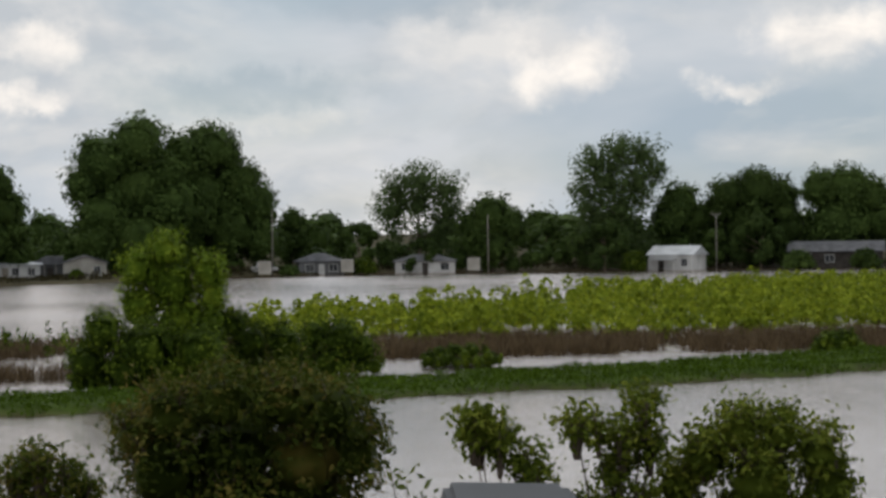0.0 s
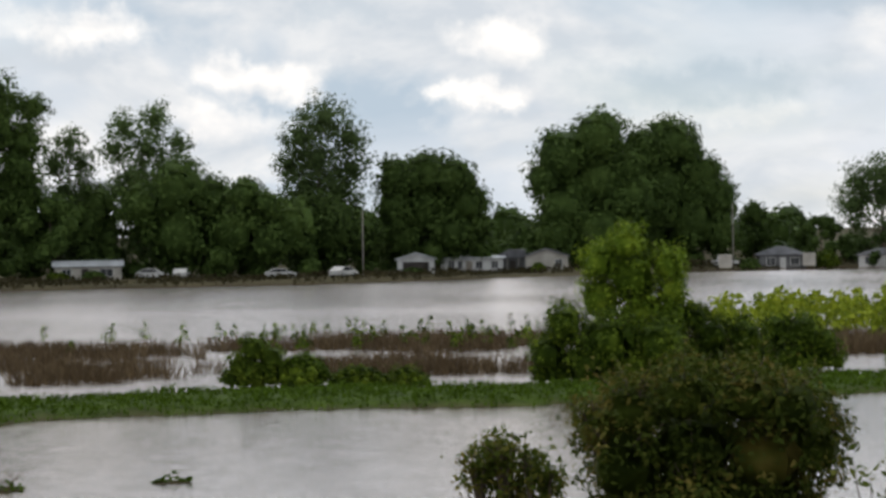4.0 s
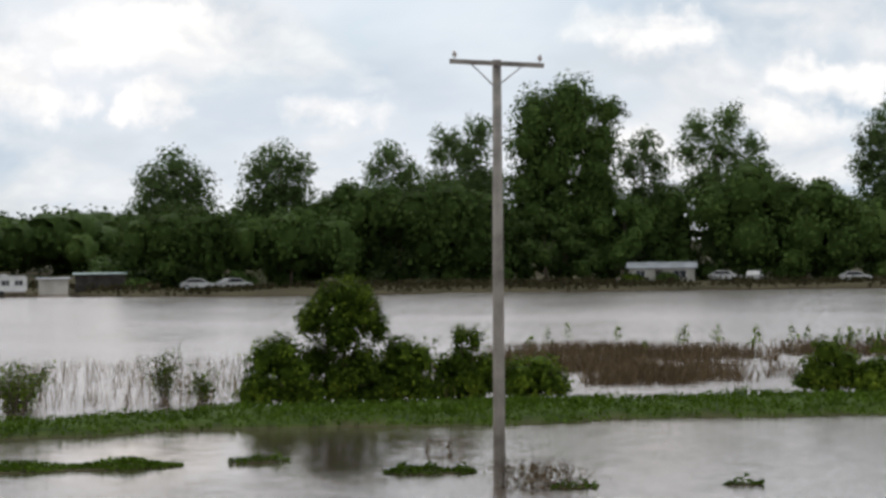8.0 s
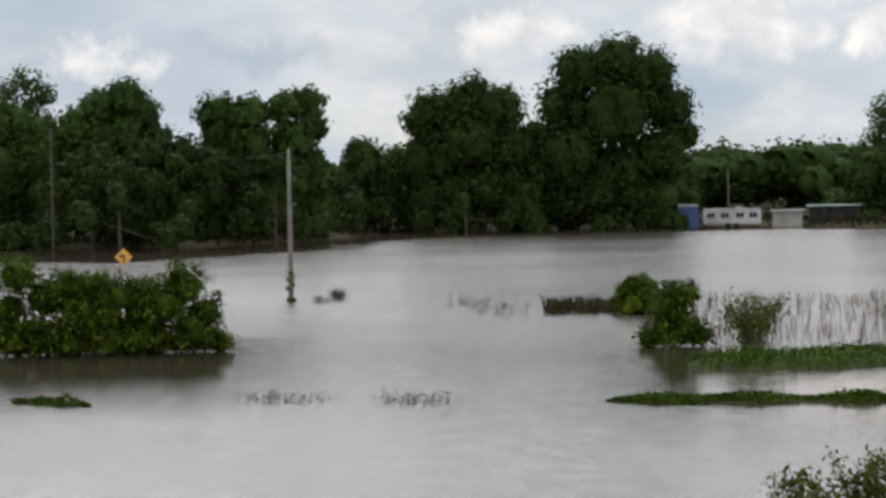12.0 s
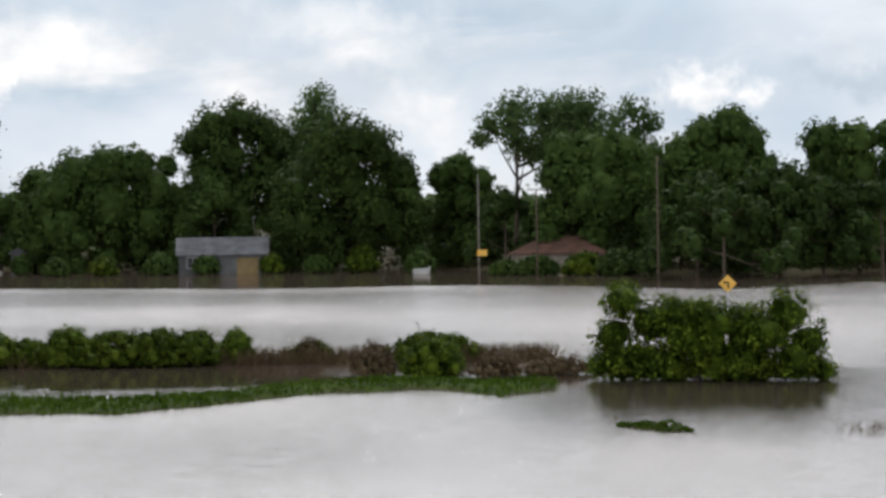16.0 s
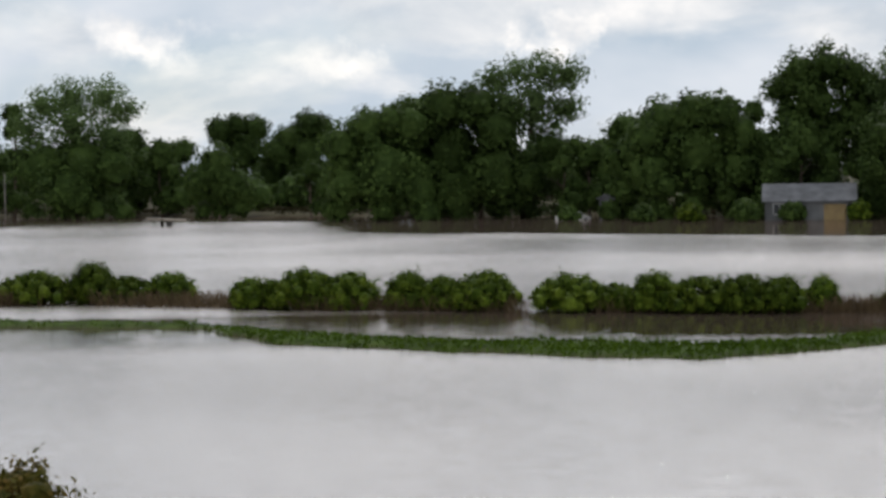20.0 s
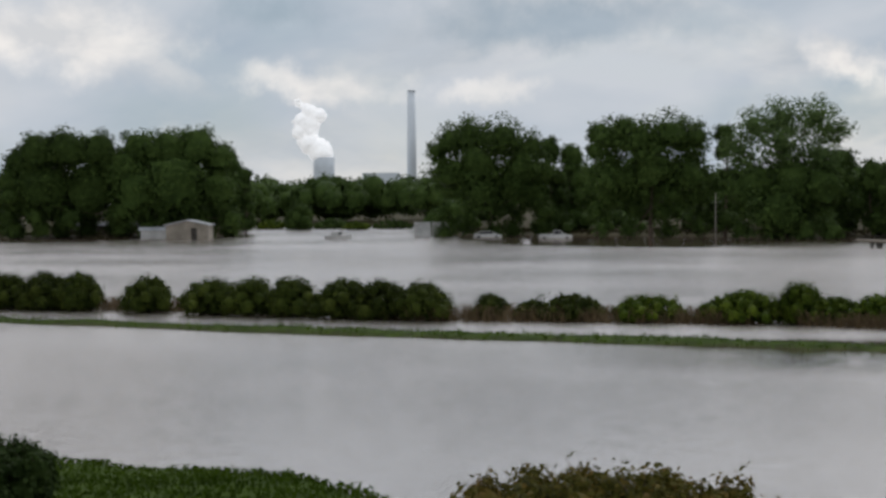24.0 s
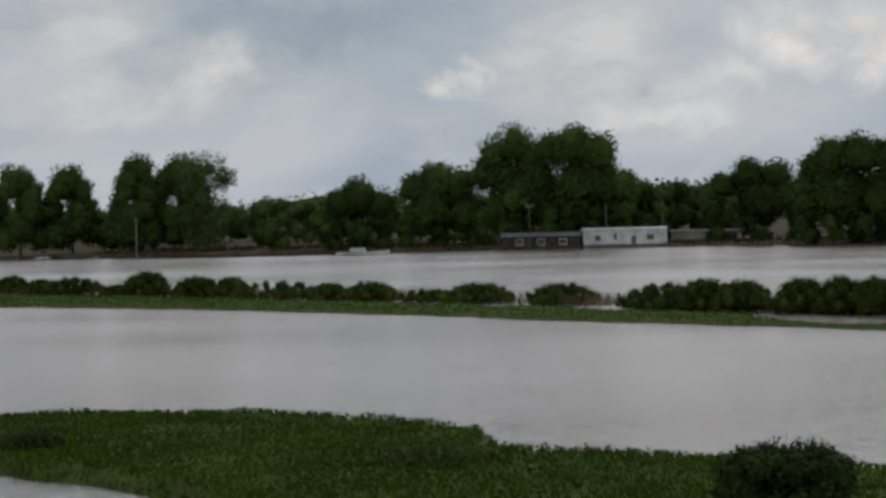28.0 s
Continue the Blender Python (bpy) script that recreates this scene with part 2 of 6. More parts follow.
WATER = flood_water()
LEAF_DARK = leafage("dark_tree_leaves", (0.025, 0.041, 0.011), (0.045, 0.072, 0.017), (0.075, 0.112, 0.027), 0.25, 0.25)
LEAF_PALE = leafage("pale_tree_leaves", (0.045, 0.07, 0.024), (0.075, 0.112, 0.037), (0.112, 0.16, 0.054), 0.38, 0.25)
LEAF_YOUNG = leafage("young_tree_crown_leaves", (0.026, 0.046, 0.005), (0.08, 0.124, 0.01), (0.22, 0.28, 0.026), 0.25, 0.6)
LEAF_SHRUB = leafage("shrub_leaves", (0.014, 0.025, 0.003), (0.043, 0.07, 0.007), (0.17, 0.225, 0.022), 0.25, 0.6)
LEAF_HEDGE = leafage("hedge_leaves", (0.017, 0.029, 0.004), (0.048, 0.074, 0.008), (0.12, 0.155, 0.017), 0.25, 0.6)
# the hedge leaves again, darker in colour for shrubs against the light
LEAF_SHADE = leafage("shaded_hedge_leaves", (0.013, 0.02, 0.004), (0.034, 0.047, 0.008), (0.078, 0.094, 0.017), 0.25, 0.6)
# leaves darkened in colour for the shade of the thicket
LEAF_THICKET_SHADED = leafage("shaded_thicket_leaves", (0.016, 0.027, 0.008), (0.03, 0.049, 0.012), (0.052, 0.078, 0.019), 0.2, 0.25)
LEAF_CROP = leafage("young_crop_leaves", (0.04, 0.058, 0.006), (0.125, 0.16, 0.012), (0.245, 0.28, 0.024), 0.3, 0.3)
LEAF_RED = leafage("reddish_sapling_leaves", (0.02, 0.032, 0.005), (0.066, 0.088, 0.013), (0.23, 0.165, 0.042), 0.3, 0.5)
LEAF_RUST = leafage("rusty_sapling_leaves", (0.028, 0.03, 0.006), (0.072, 0.066, 0.013), (0.17, 0.1, 0.028), 0.3, 0.9)
LEAF_OLIVE = leafage("olive_sapling_leaves", (0.026, 0.04, 0.006), (0.088, 0.115, 0.014), (0.2, 0.21, 0.03), 0.3, 0.8)
STALK = leafage("dead_brown_stalks", (0.045, 0.031, 0.017), (0.09, 0.064, 0.035), (0.155, 0.113, 0.063), 0.15, 0.4)
LEAF_WEED = leafage("shore_weed_leaves", (0.024, 0.022, 0.01), (0.046, 0.04, 0.019), (0.078, 0.066, 0.032), 0.2, 0.2)
GRASS = leafage("wet_grass", (0.022, 0.04, 0.004), (0.048, 0.082, 0.007), (0.078, 0.122, 0.013), 0.25, 0.35)
EARTH = surface("weedy_mud", (0.034, 0.03, 0.014), (0.062, 0.052, 0.026), 0.9, 0.12, fine=3.0)


def add_turf(m):
    """Short grass over the mud where the ground mesh carries turf."""
    n, l, b = m.node_tree.nodes, m.node_tree.links, m.node_tree.nodes["Principled BSDF"]
    mud = b.inputs["Base Color"].links[0].from_socket
    c, tuft, where, mix = n.new("ShaderNodeTexCoord"), n.new("ShaderNodeTexNoise"), n.new("ShaderNodeAttribute"), n.new("ShaderNodeMix")
    tuft.inputs["Scale"].default_value, tuft.inputs["Detail"].default_value = 1.3, 6
    l.new(c.outputs["Object"], tuft.inputs["Vector"])
    where.attribute_name = "turf"
    mix.data_type = "RGBA"
    l.new(where.outputs["Fac"], mix.inputs[0])
    l.new(mud, mix.inputs[6])
    l.new(ramp(n, l, tuft.outputs["Fac"], ((0.35, (0.02, 0.034, 0.004)), (0.65, (0.046, 0.072, 0.008)))), mix.inputs[7])
    l.new(mix.outputs[2], b.inputs["Base Color"])


add_turf(EARTH)
BARK = surface("bark", (0.05, 0.038, 0.028), (0.13, 0.10, 0.075), 0.9, 2.0, bump=0.5)
POLE_WOOD = surface("weathered_pole_wood", (0.11, 0.098, 0.085), (0.26, 0.235, 0.205), 0.85, 1.2, bump=0.4)
WHITE = surface("white_siding", (0.25, 0.245, 0.23), (0.5, 0.49, 0.47), 0.6, 0.5)
CREAM = surface("cream_siding", (0.19, 0.175, 0.15), (0.36, 0.335, 0.29), 0.65, 0.5)
TAN = surface("tan_siding", (0.13, 0.11, 0.085), (0.25, 0.215, 0.17), 0.7, 0.5)
# grey siding with the shade on the house fronts put into its colour
GREYWALL = surface("shaded_grey_siding", (0.042, 0.042, 0.042), (0.1, 0.1, 0.1), 0.7, 0.5)
YELLOW = surface("yellow_paint", (0.55, 0.30, 0.04), (0.75, 0.44, 0.07), 0.55, 0.8)
# dull door yellow, taken down in colour for the shade it stands in
YELLOW_SHADED = surface("shaded_yellow_door", (0.11, 0.07, 0.027), (0.21, 0.145, 0.055), 0.7, 0.6)
ROOF_GREY = surface("grey_shingles", (0.06, 0.06, 0.063), (0.12, 0.12, 0.126), 0.85, 0.8)
ROOF_PALE = surface("pale_metal_roof", (0.28, 0.29, 0.3), (0.5, 0.51, 0.52), 0.4, 0.5, 0.2)
ROOF_RED = surface("rusty_red_roof", (0.07, 0.038, 0.028), (0.125, 0.068, 0.05), 0.85, 0.8)
ROOF_GREEN = surface("green_metal_roof", (0.22, 0.30, 0.27), (0.40, 0.48, 0.44), 0.5, 0.5, 0.2)
# dark timber, used too where only the shade of an opening is dark
DARK = surface("dark_timber_and_shade", (0.02, 0.018, 0.016), (0.06, 0.052, 0.045), 0.8, 1.0)
BLUE = surface("blue_tarpaulin", (0.02, 0.042, 0.11), (0.035, 0.075, 0.19), 0.5, 0.6)
RUBBER = surface("black_rubber", (0.01, 0.01, 0.01), (0.03, 0.03, 0.03), 0.8, 3.0)
STEEL = surface("galvanised_steel", (0.28, 0.29, 0.30), (0.45, 0.46, 0.47), 0.45, 3.0, 0.7)
# concrete made lighter in colour to stand for kilometres of haze
CONCRETE_HAZED = surface("hazed_concrete", (0.6, 0.63, 0.66), (0.72, 0.75, 0.78), 0.85, 0.02, fine=0.3, bump=0.0)
GLASS_DARK = surface("dark_window_glass", (0.012, 0.014, 0.016), (0.03, 0.034, 0.038), 0.08, 1.0, bump=0.0)
CAR_PAINT = surface("dark_car_paint", (0.014, 0.015, 0.018), (0.03, 0.032, 0.036), 0.7, 1.0, bump=0.0)
CERAMIC = surface("brown_glazed_ceramic", (0.22, 0.18, 0.16), (0.36, 0.31, 0.28), 0.25, 6.0)


# ---- mesh tools ----
def quick_mesh(name, verts, quads):
    """A mesh of quads from arrays."""
    verts, quads = np.asarray(verts, np.float32), np.asarray(quads, np.int32)
    me = bpy.data.meshes.new(name)
    me.vertices.add(len(verts))
    me.vertices.foreach_set("co", verts.ravel())
    me.loops.add(quads.size)
    me.loops.foreach_set("vertex_index", quads.ravel())
    me.polygons.add(len(quads))
    me.polygons.foreach_set("loop_start", np.arange(len(quads), dtype=np.int32) * 4)
    me.update(calc_edges=True)
    return me


def part(name, shape, mat, parent=None, label="", smooth=False):
    """Links a bmesh or a mesh as one object, under a thing or a part."""
    if isinstance(shape, bmesh.types.BMesh):
        me = bpy.data.meshes.new(name)
        bmesh.ops.recalc_face_normals(shape, faces=shape.faces)
        shape.to_mesh(me)
        shape.free()
    else:
        me = shape
    if not me.materials:
        me.materials.append(mat)
    if smooth:
        me.polygons.foreach_set("use_smooth", [True] * len(me.polygons))
    ob = new(name, me)
    if parent:
        ob.parent = parent
    if label:
        ob["label"] = label
    return ob


def thing(name, m, label, category, group="", kind=""):
    ob = new(name)
    ob.matrix_basis = m
    return tagged(ob, label, category, group, kind)


def add_box(bm, x, y, z, sx, sy, sz, m=None, bevel=0.0):
    """A box centred on x, y with its foot at z."""
    t = (m or Matrix()) @ Matrix.LocRotScale((x, y, z + sz / 2), None, (sx, sy, sz))
    made = bmesh.ops.create_cube(bm, size=1, matrix=t)["verts"]
    if bevel:
        edges = {e for v in made for e in v.link_edges}
        bmesh.ops.bevel(bm, geom=list(edges), offset=bevel, segments=2, affect="EDGES")


def box(*args, **kw):
    bm = bmesh.new()
    add_box(bm, *args, **kw)
    return bm


def add_prism(bm, outline, y0, y1):
    """An outline in x, z drawn out along y."""
    a = [bm.verts.new((x, y0, z)) for x, z in outline]
    b = [bm.verts.new((x, y1, z)) for x, z in outline]
    bm.faces.new(a), bm.faces.new(b)
    for i in range(len(a)):
        j = (i + 1) % len(a)
        bm.faces.new((a[i], a[j], b[j], b[i]))


def prism(outline, y0, y1):
    bm = bmesh.new()
    add_prism(bm, outline, y0, y1)
    return bm


def tube_arrays(points, radii, sides=6):
    """A tapered tube along points, as vertices and quads."""
    P = [Vector(p) for p in points]
    verts, quads = [], []
    for i, p in enumerate(P):
        d = (P[min(i + 1, len(P) - 1)] - P[max(i - 1, 0)]).normalized()
        u = d.orthogonal().normalized()
        w = d.cross(u)
        for k in range(sides):
            a = 2 * math.pi * k / sides
            verts.append(p + (u * math.cos(a) + w * math.sin(a)) * radii[i])
    for i in range(len(P) - 1):
        for k in range(sides):
            a, b = i * sides + k, i * sides + (k + 1) % sides
            quads.append((a, b, b + sides, a + sides))
    return np.array([tuple(v) for v in verts]), np.array(quads)


def joined(pieces):
    verts, quads, n = [], [], 0
    for v, q in pieces:
        verts.append(v)
        quads.append(np.asarray(q) + n)
        n += len(v)
    return np.concatenate(verts), np.concatenate(quads)


def tube(points, radii, sides=8):
    v, q = tube_arrays(points, radii, sides)
    me = quick_mesh("tube", v, q)
    bm = bmesh.new()
    bm.from_mesh(me)
    bpy.data.meshes.remove(me)
    bm.verts.ensure_lookup_table()
    for ring in (range(sides), range(len(v) - sides, len(v))):
        bm.faces.new([bm.verts[i] for i in ring])
    return bm


def ball_grid(k=2):
    """A rounded cube with k x k quads a side."""
    verts, index, quads = [], {}, []
    for axis in range(3):
        for s in (-1, 1):
            for i in range(k):
                for j in range(k):
                    ids = []
                    for a, b in ((i, j), (i + 1, j), (i + 1, j + 1), (i, j + 1)):
                        p = [0, 0, 0]
                        p[axis], p[(axis + 1) % 3], p[(axis + 2) % 3] = s, 2 * a / k - 1, 2 * b / k - 1
                        key = tuple(round(v, 4) for v in p)
                        if key not in index:
                            index[key] = len(verts)
                            verts.append(Vector(p).normalized())
                        ids.append(index[key])
                    quads.append(ids)
    return np.array([tuple(v) for v in verts]), np.array(quads)


def leaves(centres, normals, size, rng, slim=0.62):
    """One bent diamond a leaf, as vertices and quads."""
    n = len(centres)
    normals = normals / np.maximum(np.linalg.norm(normals, axis=1, keepdims=True), 1e-6)
    any_way = rng.normal(size=(n, 3))
    u = np.cross(normals, any_way)
    u /= np.maximum(np.linalg.norm(u, axis=1, keepdims=True), 1e-6)
    w = np.cross(normals, u)
    s = (size * rng.uniform(0.6, 1.35, n))[:, None]
    bend = normals * s * 0.18
    verts = np.stack([centres + u * s * 0.5 - bend, centres + w * s * 0.5 * slim, centres - u * s * 0.5 - bend, centres - w * s * 0.5 * slim], 1)
    return verts.reshape(-1, 3), np.arange(4 * n).reshape(-1, 4)


def shoots(count, reach, rng, leaf, per, lean=0.5, foot=0.0):
    """Leafy shoots from a foot: thin stems, and leaves along them. Both as vertices and quads."""
    stems, C, N = [], [], []
    for i in range(count):
        a = rng.uniform(0, 2 * math.pi)
        out = np.array((math.cos(a), math.sin(a), 0)) * lean * rng.uniform(0.2, 1)
        h = reach * rng.uniform(0.55, 1.0)
        base = np.array((out[0] * 0.15, out[1] * 0.15, foot))
        tip = base + np.array((out[0], out[1], h - foot)) 
        mid = (base + tip) / 2 + np.array((out[0] * -0.12, out[1] * -0.12, 0.05 * h))
        stems.append(tube_arrays([base + (0, 0, -0.3), mid, tip], [0.02, 0.013, 0.004], 4))
        t = rng.uniform(0.25, 1.02, per)[:, None]
        p = (1 - t) ** 2 * base + 2 * t * (1 - t) * mid + t ** 2 * tip
        p = p + rng.normal(size=(per, 3)) * leaf * (0.9 + 0.7 * (1 - t))
        C.append(p)
        N.append(rng.normal(size=(per, 3)) + (0, 0, 0.5))
    return joined(stems), leaves(np.concatenate(C), np.concatenate(N), leaf, rng, 0.5)


# ---- land and water ----
def lattice(x, y, seed=0):
    """Smooth value noise in -1..1 over the plan."""
    xi, yi = np.floor(x), np.floor(y)
    fx, fy = x - xi, y - yi
    fx, fy = fx * fx * (3 - 2 * fx), fy * fy * (3 - 2 * fy)

    def h(a, b):
        s = np.sin(a * 127.1 + b * 311.7 + seed * 74.7) * 43758.5453
        return 2 * (s - np.floor(s)) - 1

    return (h(xi, yi) * (1 - fx) + h(xi + 1, yi) * fx) * (1 - fy) + (h(xi, yi + 1) * (1 - fx) + h(xi + 1, yi + 1) * fx) * fy


# the far shore: bearing (degrees anticlockwise from +y) and distance from the levee
SHORE_AT = [-40, -12, -7, 5, 10.5, 15.5, 21, 27, 31.6, 36, 40, 43, 46, 47.5, 50, 53, 56.4, 60.9, 64, 67.8, 72, 75, 76.5, 78, 81.5, 85, 88, 90.5, 92.4, 93.2, 97.2, 98, 101, 104, 108, 112, 116, 120, 124, 150]
SHORE = [365, 336, 331, 322, 304, 282, 281, 270, 268, 276, 270, 266, 260, 230, 219, 214, 236, 252, 262, 273, 287, 290, 299, 316, 324, 336, 354, 372, 396, 575, 580, 392, 388, 398, 407, 414, 422, 444, 464, 475]
# grass strips that stand out of the flood: bearing, near edge, far edge
OLD_ROAD = [(-30, 128, 148), (-20, 112, 130), (-11, 101, 116), (-4.5, 92, 103), (1.8, 86, 95), (9.4, 82, 90.5), (17.2, 81, 90), (21, 80, 87), (24.7, 78, 87), (31.5, 76.5, 84.5), (36, 76, 81), (38.3, 76, 78), (39, 80, 75)]
LOW_RIDGE = [(56.6, 88, 84), (57, 83.5, 86), (58.3, 80, 87), (60, 84, 88), (63.5, 82.5, 87), (65.2, 79.5, 83), (68.1, 76, 81.3), (71, 77.4, 82.6), (74.5, 80, 84.6), (77, 82.5, 87), (79, 86, 91), (80.8, 95, 96.2), (81.5, 98, 95)]
LONG_EDGE = [(80, 97, 94), (81, 94.7, 97), (84, 96.5, 99.5), (88, 99.5, 103), (93.8, 105, 109), (98.7, 112, 115.5), (101.3, 117.5, 121), (103.6, 122.5, 126), (104.8, 124, 137), (107.2, 129.5, 142), (109.3, 133, 150), (113.6, 147, 164), (116.5, 157, 176), (123.5, 181, 210), (132, 205, 245), (150, 230, 280)]
NEAR_MEADOW = [(91, 38, 36), (92, 34, 43), (93.2, 30, 44.6), (94.9, 30, 48.4), (95.9, 30, 50.6), (100.2, 30, 53), (101.5, 30, 54), (105.6, 31, 57.2), (109.4, 32, 58.6), (111.1, 34, 60.2), (111.6, 35, 65), (113.2, 38, 68), (117.4, 48, 72.6), (120.1, 53.6, 74.5), (123.6, 59, 76), (135, 64, 82), (150, 40, 90)]


def band(table, b, r, x, y, rag, lift, seed):
    t = np.array(table)
    near, far = np.interp(b, t[:, 0], t[:, 1], left=9999, right=9999), np.interp(b, t[:, 0], t[:, 2], left=0, right=0)
    inside = np.minimum(r - near, far - r) + rag * lattice(x / 3.1, y / 3.1, seed) + 0.5 * rag * lattice(x / 1.1, y / 1.1, seed + 3)
    return np.clip(inside * 0.3, -0.7, lift + 0.08 * lattice(x / 1.7, y / 1.7, seed + 9))


def drowned(b):
    """Where the land rises behind the drowned first row of trees and houses."""
    s = np.interp(b, SHORE_AT, SHORE)
    return s + np.where(s < 380, np.interp(b, [2, 8, 33, 38, 56, 60], [30, -4, -4, 26, 26, 34]), 14)


def land_height(x, y):
    x, y = np.asarray(x, float), np.asarray(y, float)
    r, b = np.hypot(x, y), np.degrees(np.arctan2(-x, y))
    b = np.where(b < -120, b + 360, b)
    z = np.clip((r - drowned(b) + 4 * lattice(x / 9, y / 9, 5)) * 0.12, -0.7, 0.45 + 0.15 * lattice(x / 14, y / 14, 6))
    z = np.maximum(z, np.clip(4.8 - (r - 3) * 0.135, -0.7, 4.8))
    return np.maximum(z, strips(x, y))


def strips(x, y):
    """The height of the grass strips alone."""
    r, b = np.hypot(x, y), np.degrees(np.arctan2(-x, y))
    b = np.where(b < -120, b + 360, b)
    z = np.maximum(band(OLD_ROAD, b, r, x, y, 0.8, 0.28, 11), band(LOW_RIDGE, b, r, x, y, 0.7, 0.2, 21))
    z = np.maximum(z, band(LONG_EDGE, b, r, x, y, 0.5, 0.2, 31))
    return np.maximum(z, band(NEAR_MEADOW, b, r, x, y, 0.5, 0.35, 41))


def ground_sheet():
    bearings = np.concatenate([np.arange(-22, 136, 0.6), np.arange(136, 338, 4.0)])
    rings = np.concatenate([[0.0, 2, 4], np.arange(8, 74, 1.6), np.arange(74, 132, 0.9), np.arange(132, 220, 3.0), np.arange(220, 450, 3.5), [470, 500, 540, 560, 580, 600, 680, 800, 1100, 1600, 2500, 4600]])
    B, Rr = np.meshgrid(np.radians(bearings), rings)
    X, Y = -np.sin(B) * Rr, np.cos(B) * Rr
    verts = np.stack([X, Y, land_height(X, Y)], -1).reshape(-1, 3)
    nb, nr = len(bearings), len(rings)
    i, j = np.meshgrid(np.arange(nr - 1), np.arange(nb), indexing="ij")
    k = (j + 1) % nb
    quads = np.stack([i * nb + j, i * nb + k, (i + 1) * nb + k, (i + 1) * nb + j], -1).reshape(-1, 4)
    me = quick_mesh("ground", verts, quads)
    turf = np.clip(strips(X, Y) * 8 + 0.3, 0, 1)
    me.attributes.new("turf", "FLOAT", "POINT").data.foreach_set("value", turf.ravel().astype(np.float32))
    return me


tagged(part("ground", ground_sheet(), EARTH, smooth=True), "low grassy flood plain and muddy banks", "ground", kind="structure")


def water_sheet():
    """The flood as one flat sheet; calm tells where the trees of the far shore keep the wind off."""
    bearings = np.concatenate([np.arange(-22, 136, 0.8), np.arange(136, 338, 6.0)])
    rings = np.concatenate([[0.0, 30, 40], np.arange(46, 110, 2.5), [112, 125, 150], np.arange(165, 480, 2.6), [500, 540, 600, 800, 1500, 4600]])
    B, Rr = np.meshgrid(bearings, rings)
    X, Y = -np.sin(np.radians(B)) * Rr, np.cos(np.radians(B)) * Rr
    nb, nr = len(bearings), len(rings)
    i, j = np.meshgrid(np.arange(nr - 1), np.arange(nb), indexing="ij")
    k = (j + 1) % nb
    quads = np.stack([i * nb + j, i * nb + k, (i + 1) * nb + k, (i + 1) * nb + j], -1).reshape(-1, 4)
    me = quick_mesh("water", np.stack([X, Y, np.zeros_like(X)], -1).reshape(-1, 3), quads)
    edge = np.interp(B, SHORE_AT, SHORE)
    width = np.interp(B, [5, 10, 45, 49, 58, 62, 65, 76.5, 78, 82, 84, 86, 90.8, 92, 99, 103, 105, 112, 119], [0, 10, 12, 15, 31, 42, 52, 56, 15, 9, 12, 52, 58, 0, 0, 30, 4, 20, 38]) + 5 * lattice(X / 30, Y / 12, 71)
    calm = np.clip((Rr - edge + width) / 3, 0, 1)
    # the shrubs and the ridge keep the water between them still as well
    lee = np.interp(B, [52, 56, 84, 90], [0, 1, 1, 0]) * np.clip((Rr - 82) / 6, 0, 1) * np.clip((104 - Rr) / 3, 0, 1)
    calm = np.maximum(calm, lee * np.clip(0.8 + 0.6 * lattice(X / 9, Y / 9, 72), 0, 1))
    # and the water in front of the road bank and of the shrubs beyond its end
    bank = np.interp(B, [-30, -11, -4.5, 1.8, 9.4, 17, 36, 41, 48, 58, 60], [128, 101, 92, 86, 82, 81, 76, 84, 92, 92, 84])
    front = np.clip((Rr - bank + 30) / 16, 0, 1) * np.clip((bank + 4 - Rr) / 3, 0, 1) * np.interp(B, [-30, 0, 24, 27, 39, 41, 48, 50, 57, 59], [0.4, 0.5, 0.7, 1, 1, 0, 0, 1, 1, 0])
    calm = np.maximum(calm, front * np.clip(0.78 + 0.12 * lattice(X / 9, Y / 9, 73), 0, 0.88))
    me.attributes.new("calm", "FLOAT", "POINT").data.foreach_set("value", calm.ravel().astype(np.float32))
    return me


tagged(part("water", water_sheet(), WATER), "brown muddy flood water reflecting the cloudy sky", "water", kind="structure")


# ---- trees ----
def trunk_mesh(height, lobes, thick, rng, limbs=9):
    top = height * 0.72
    lean = rng.normal(size=2) * height * 0.02
    spine = [(0, 0, -0.7), (lean[0] * 0.2, lean[1] * 0.2, height * 0.12), (lean[0], lean[1], height * 0.4), (lean[0] * 1.4, lean[1] * 1.4, top)]
    pieces = [tube_arrays(spine, [thick * 1.35, thick, thick * 0.75, thick * 0.25], 7)]
    picks = [lobes[i] for i in rng.permutation(len(lobes))[:limbs]]
    for x, y, z, r in picks:
        a = min(0.85, max(0.25, z / height - rng.uniform(0.15, 0.3))) * height
        f = min(1.0, a / top)
        start = Vector((lean[0] * 1.4 * f, lean[1] * 1.4 * f, min(a, top)))
        end = Vector((x, y, z))
        mid = start.lerp(end, 0.55) + Vector((0, 0, -0.06 * height * rng.uniform(0, 1)))
        pieces.append(tube_arrays([start, mid, end], [thick * 0.42, thick * 0.27, thick * 0.08], 5))
    return quick_mesh("trunk", *joined(pieces))


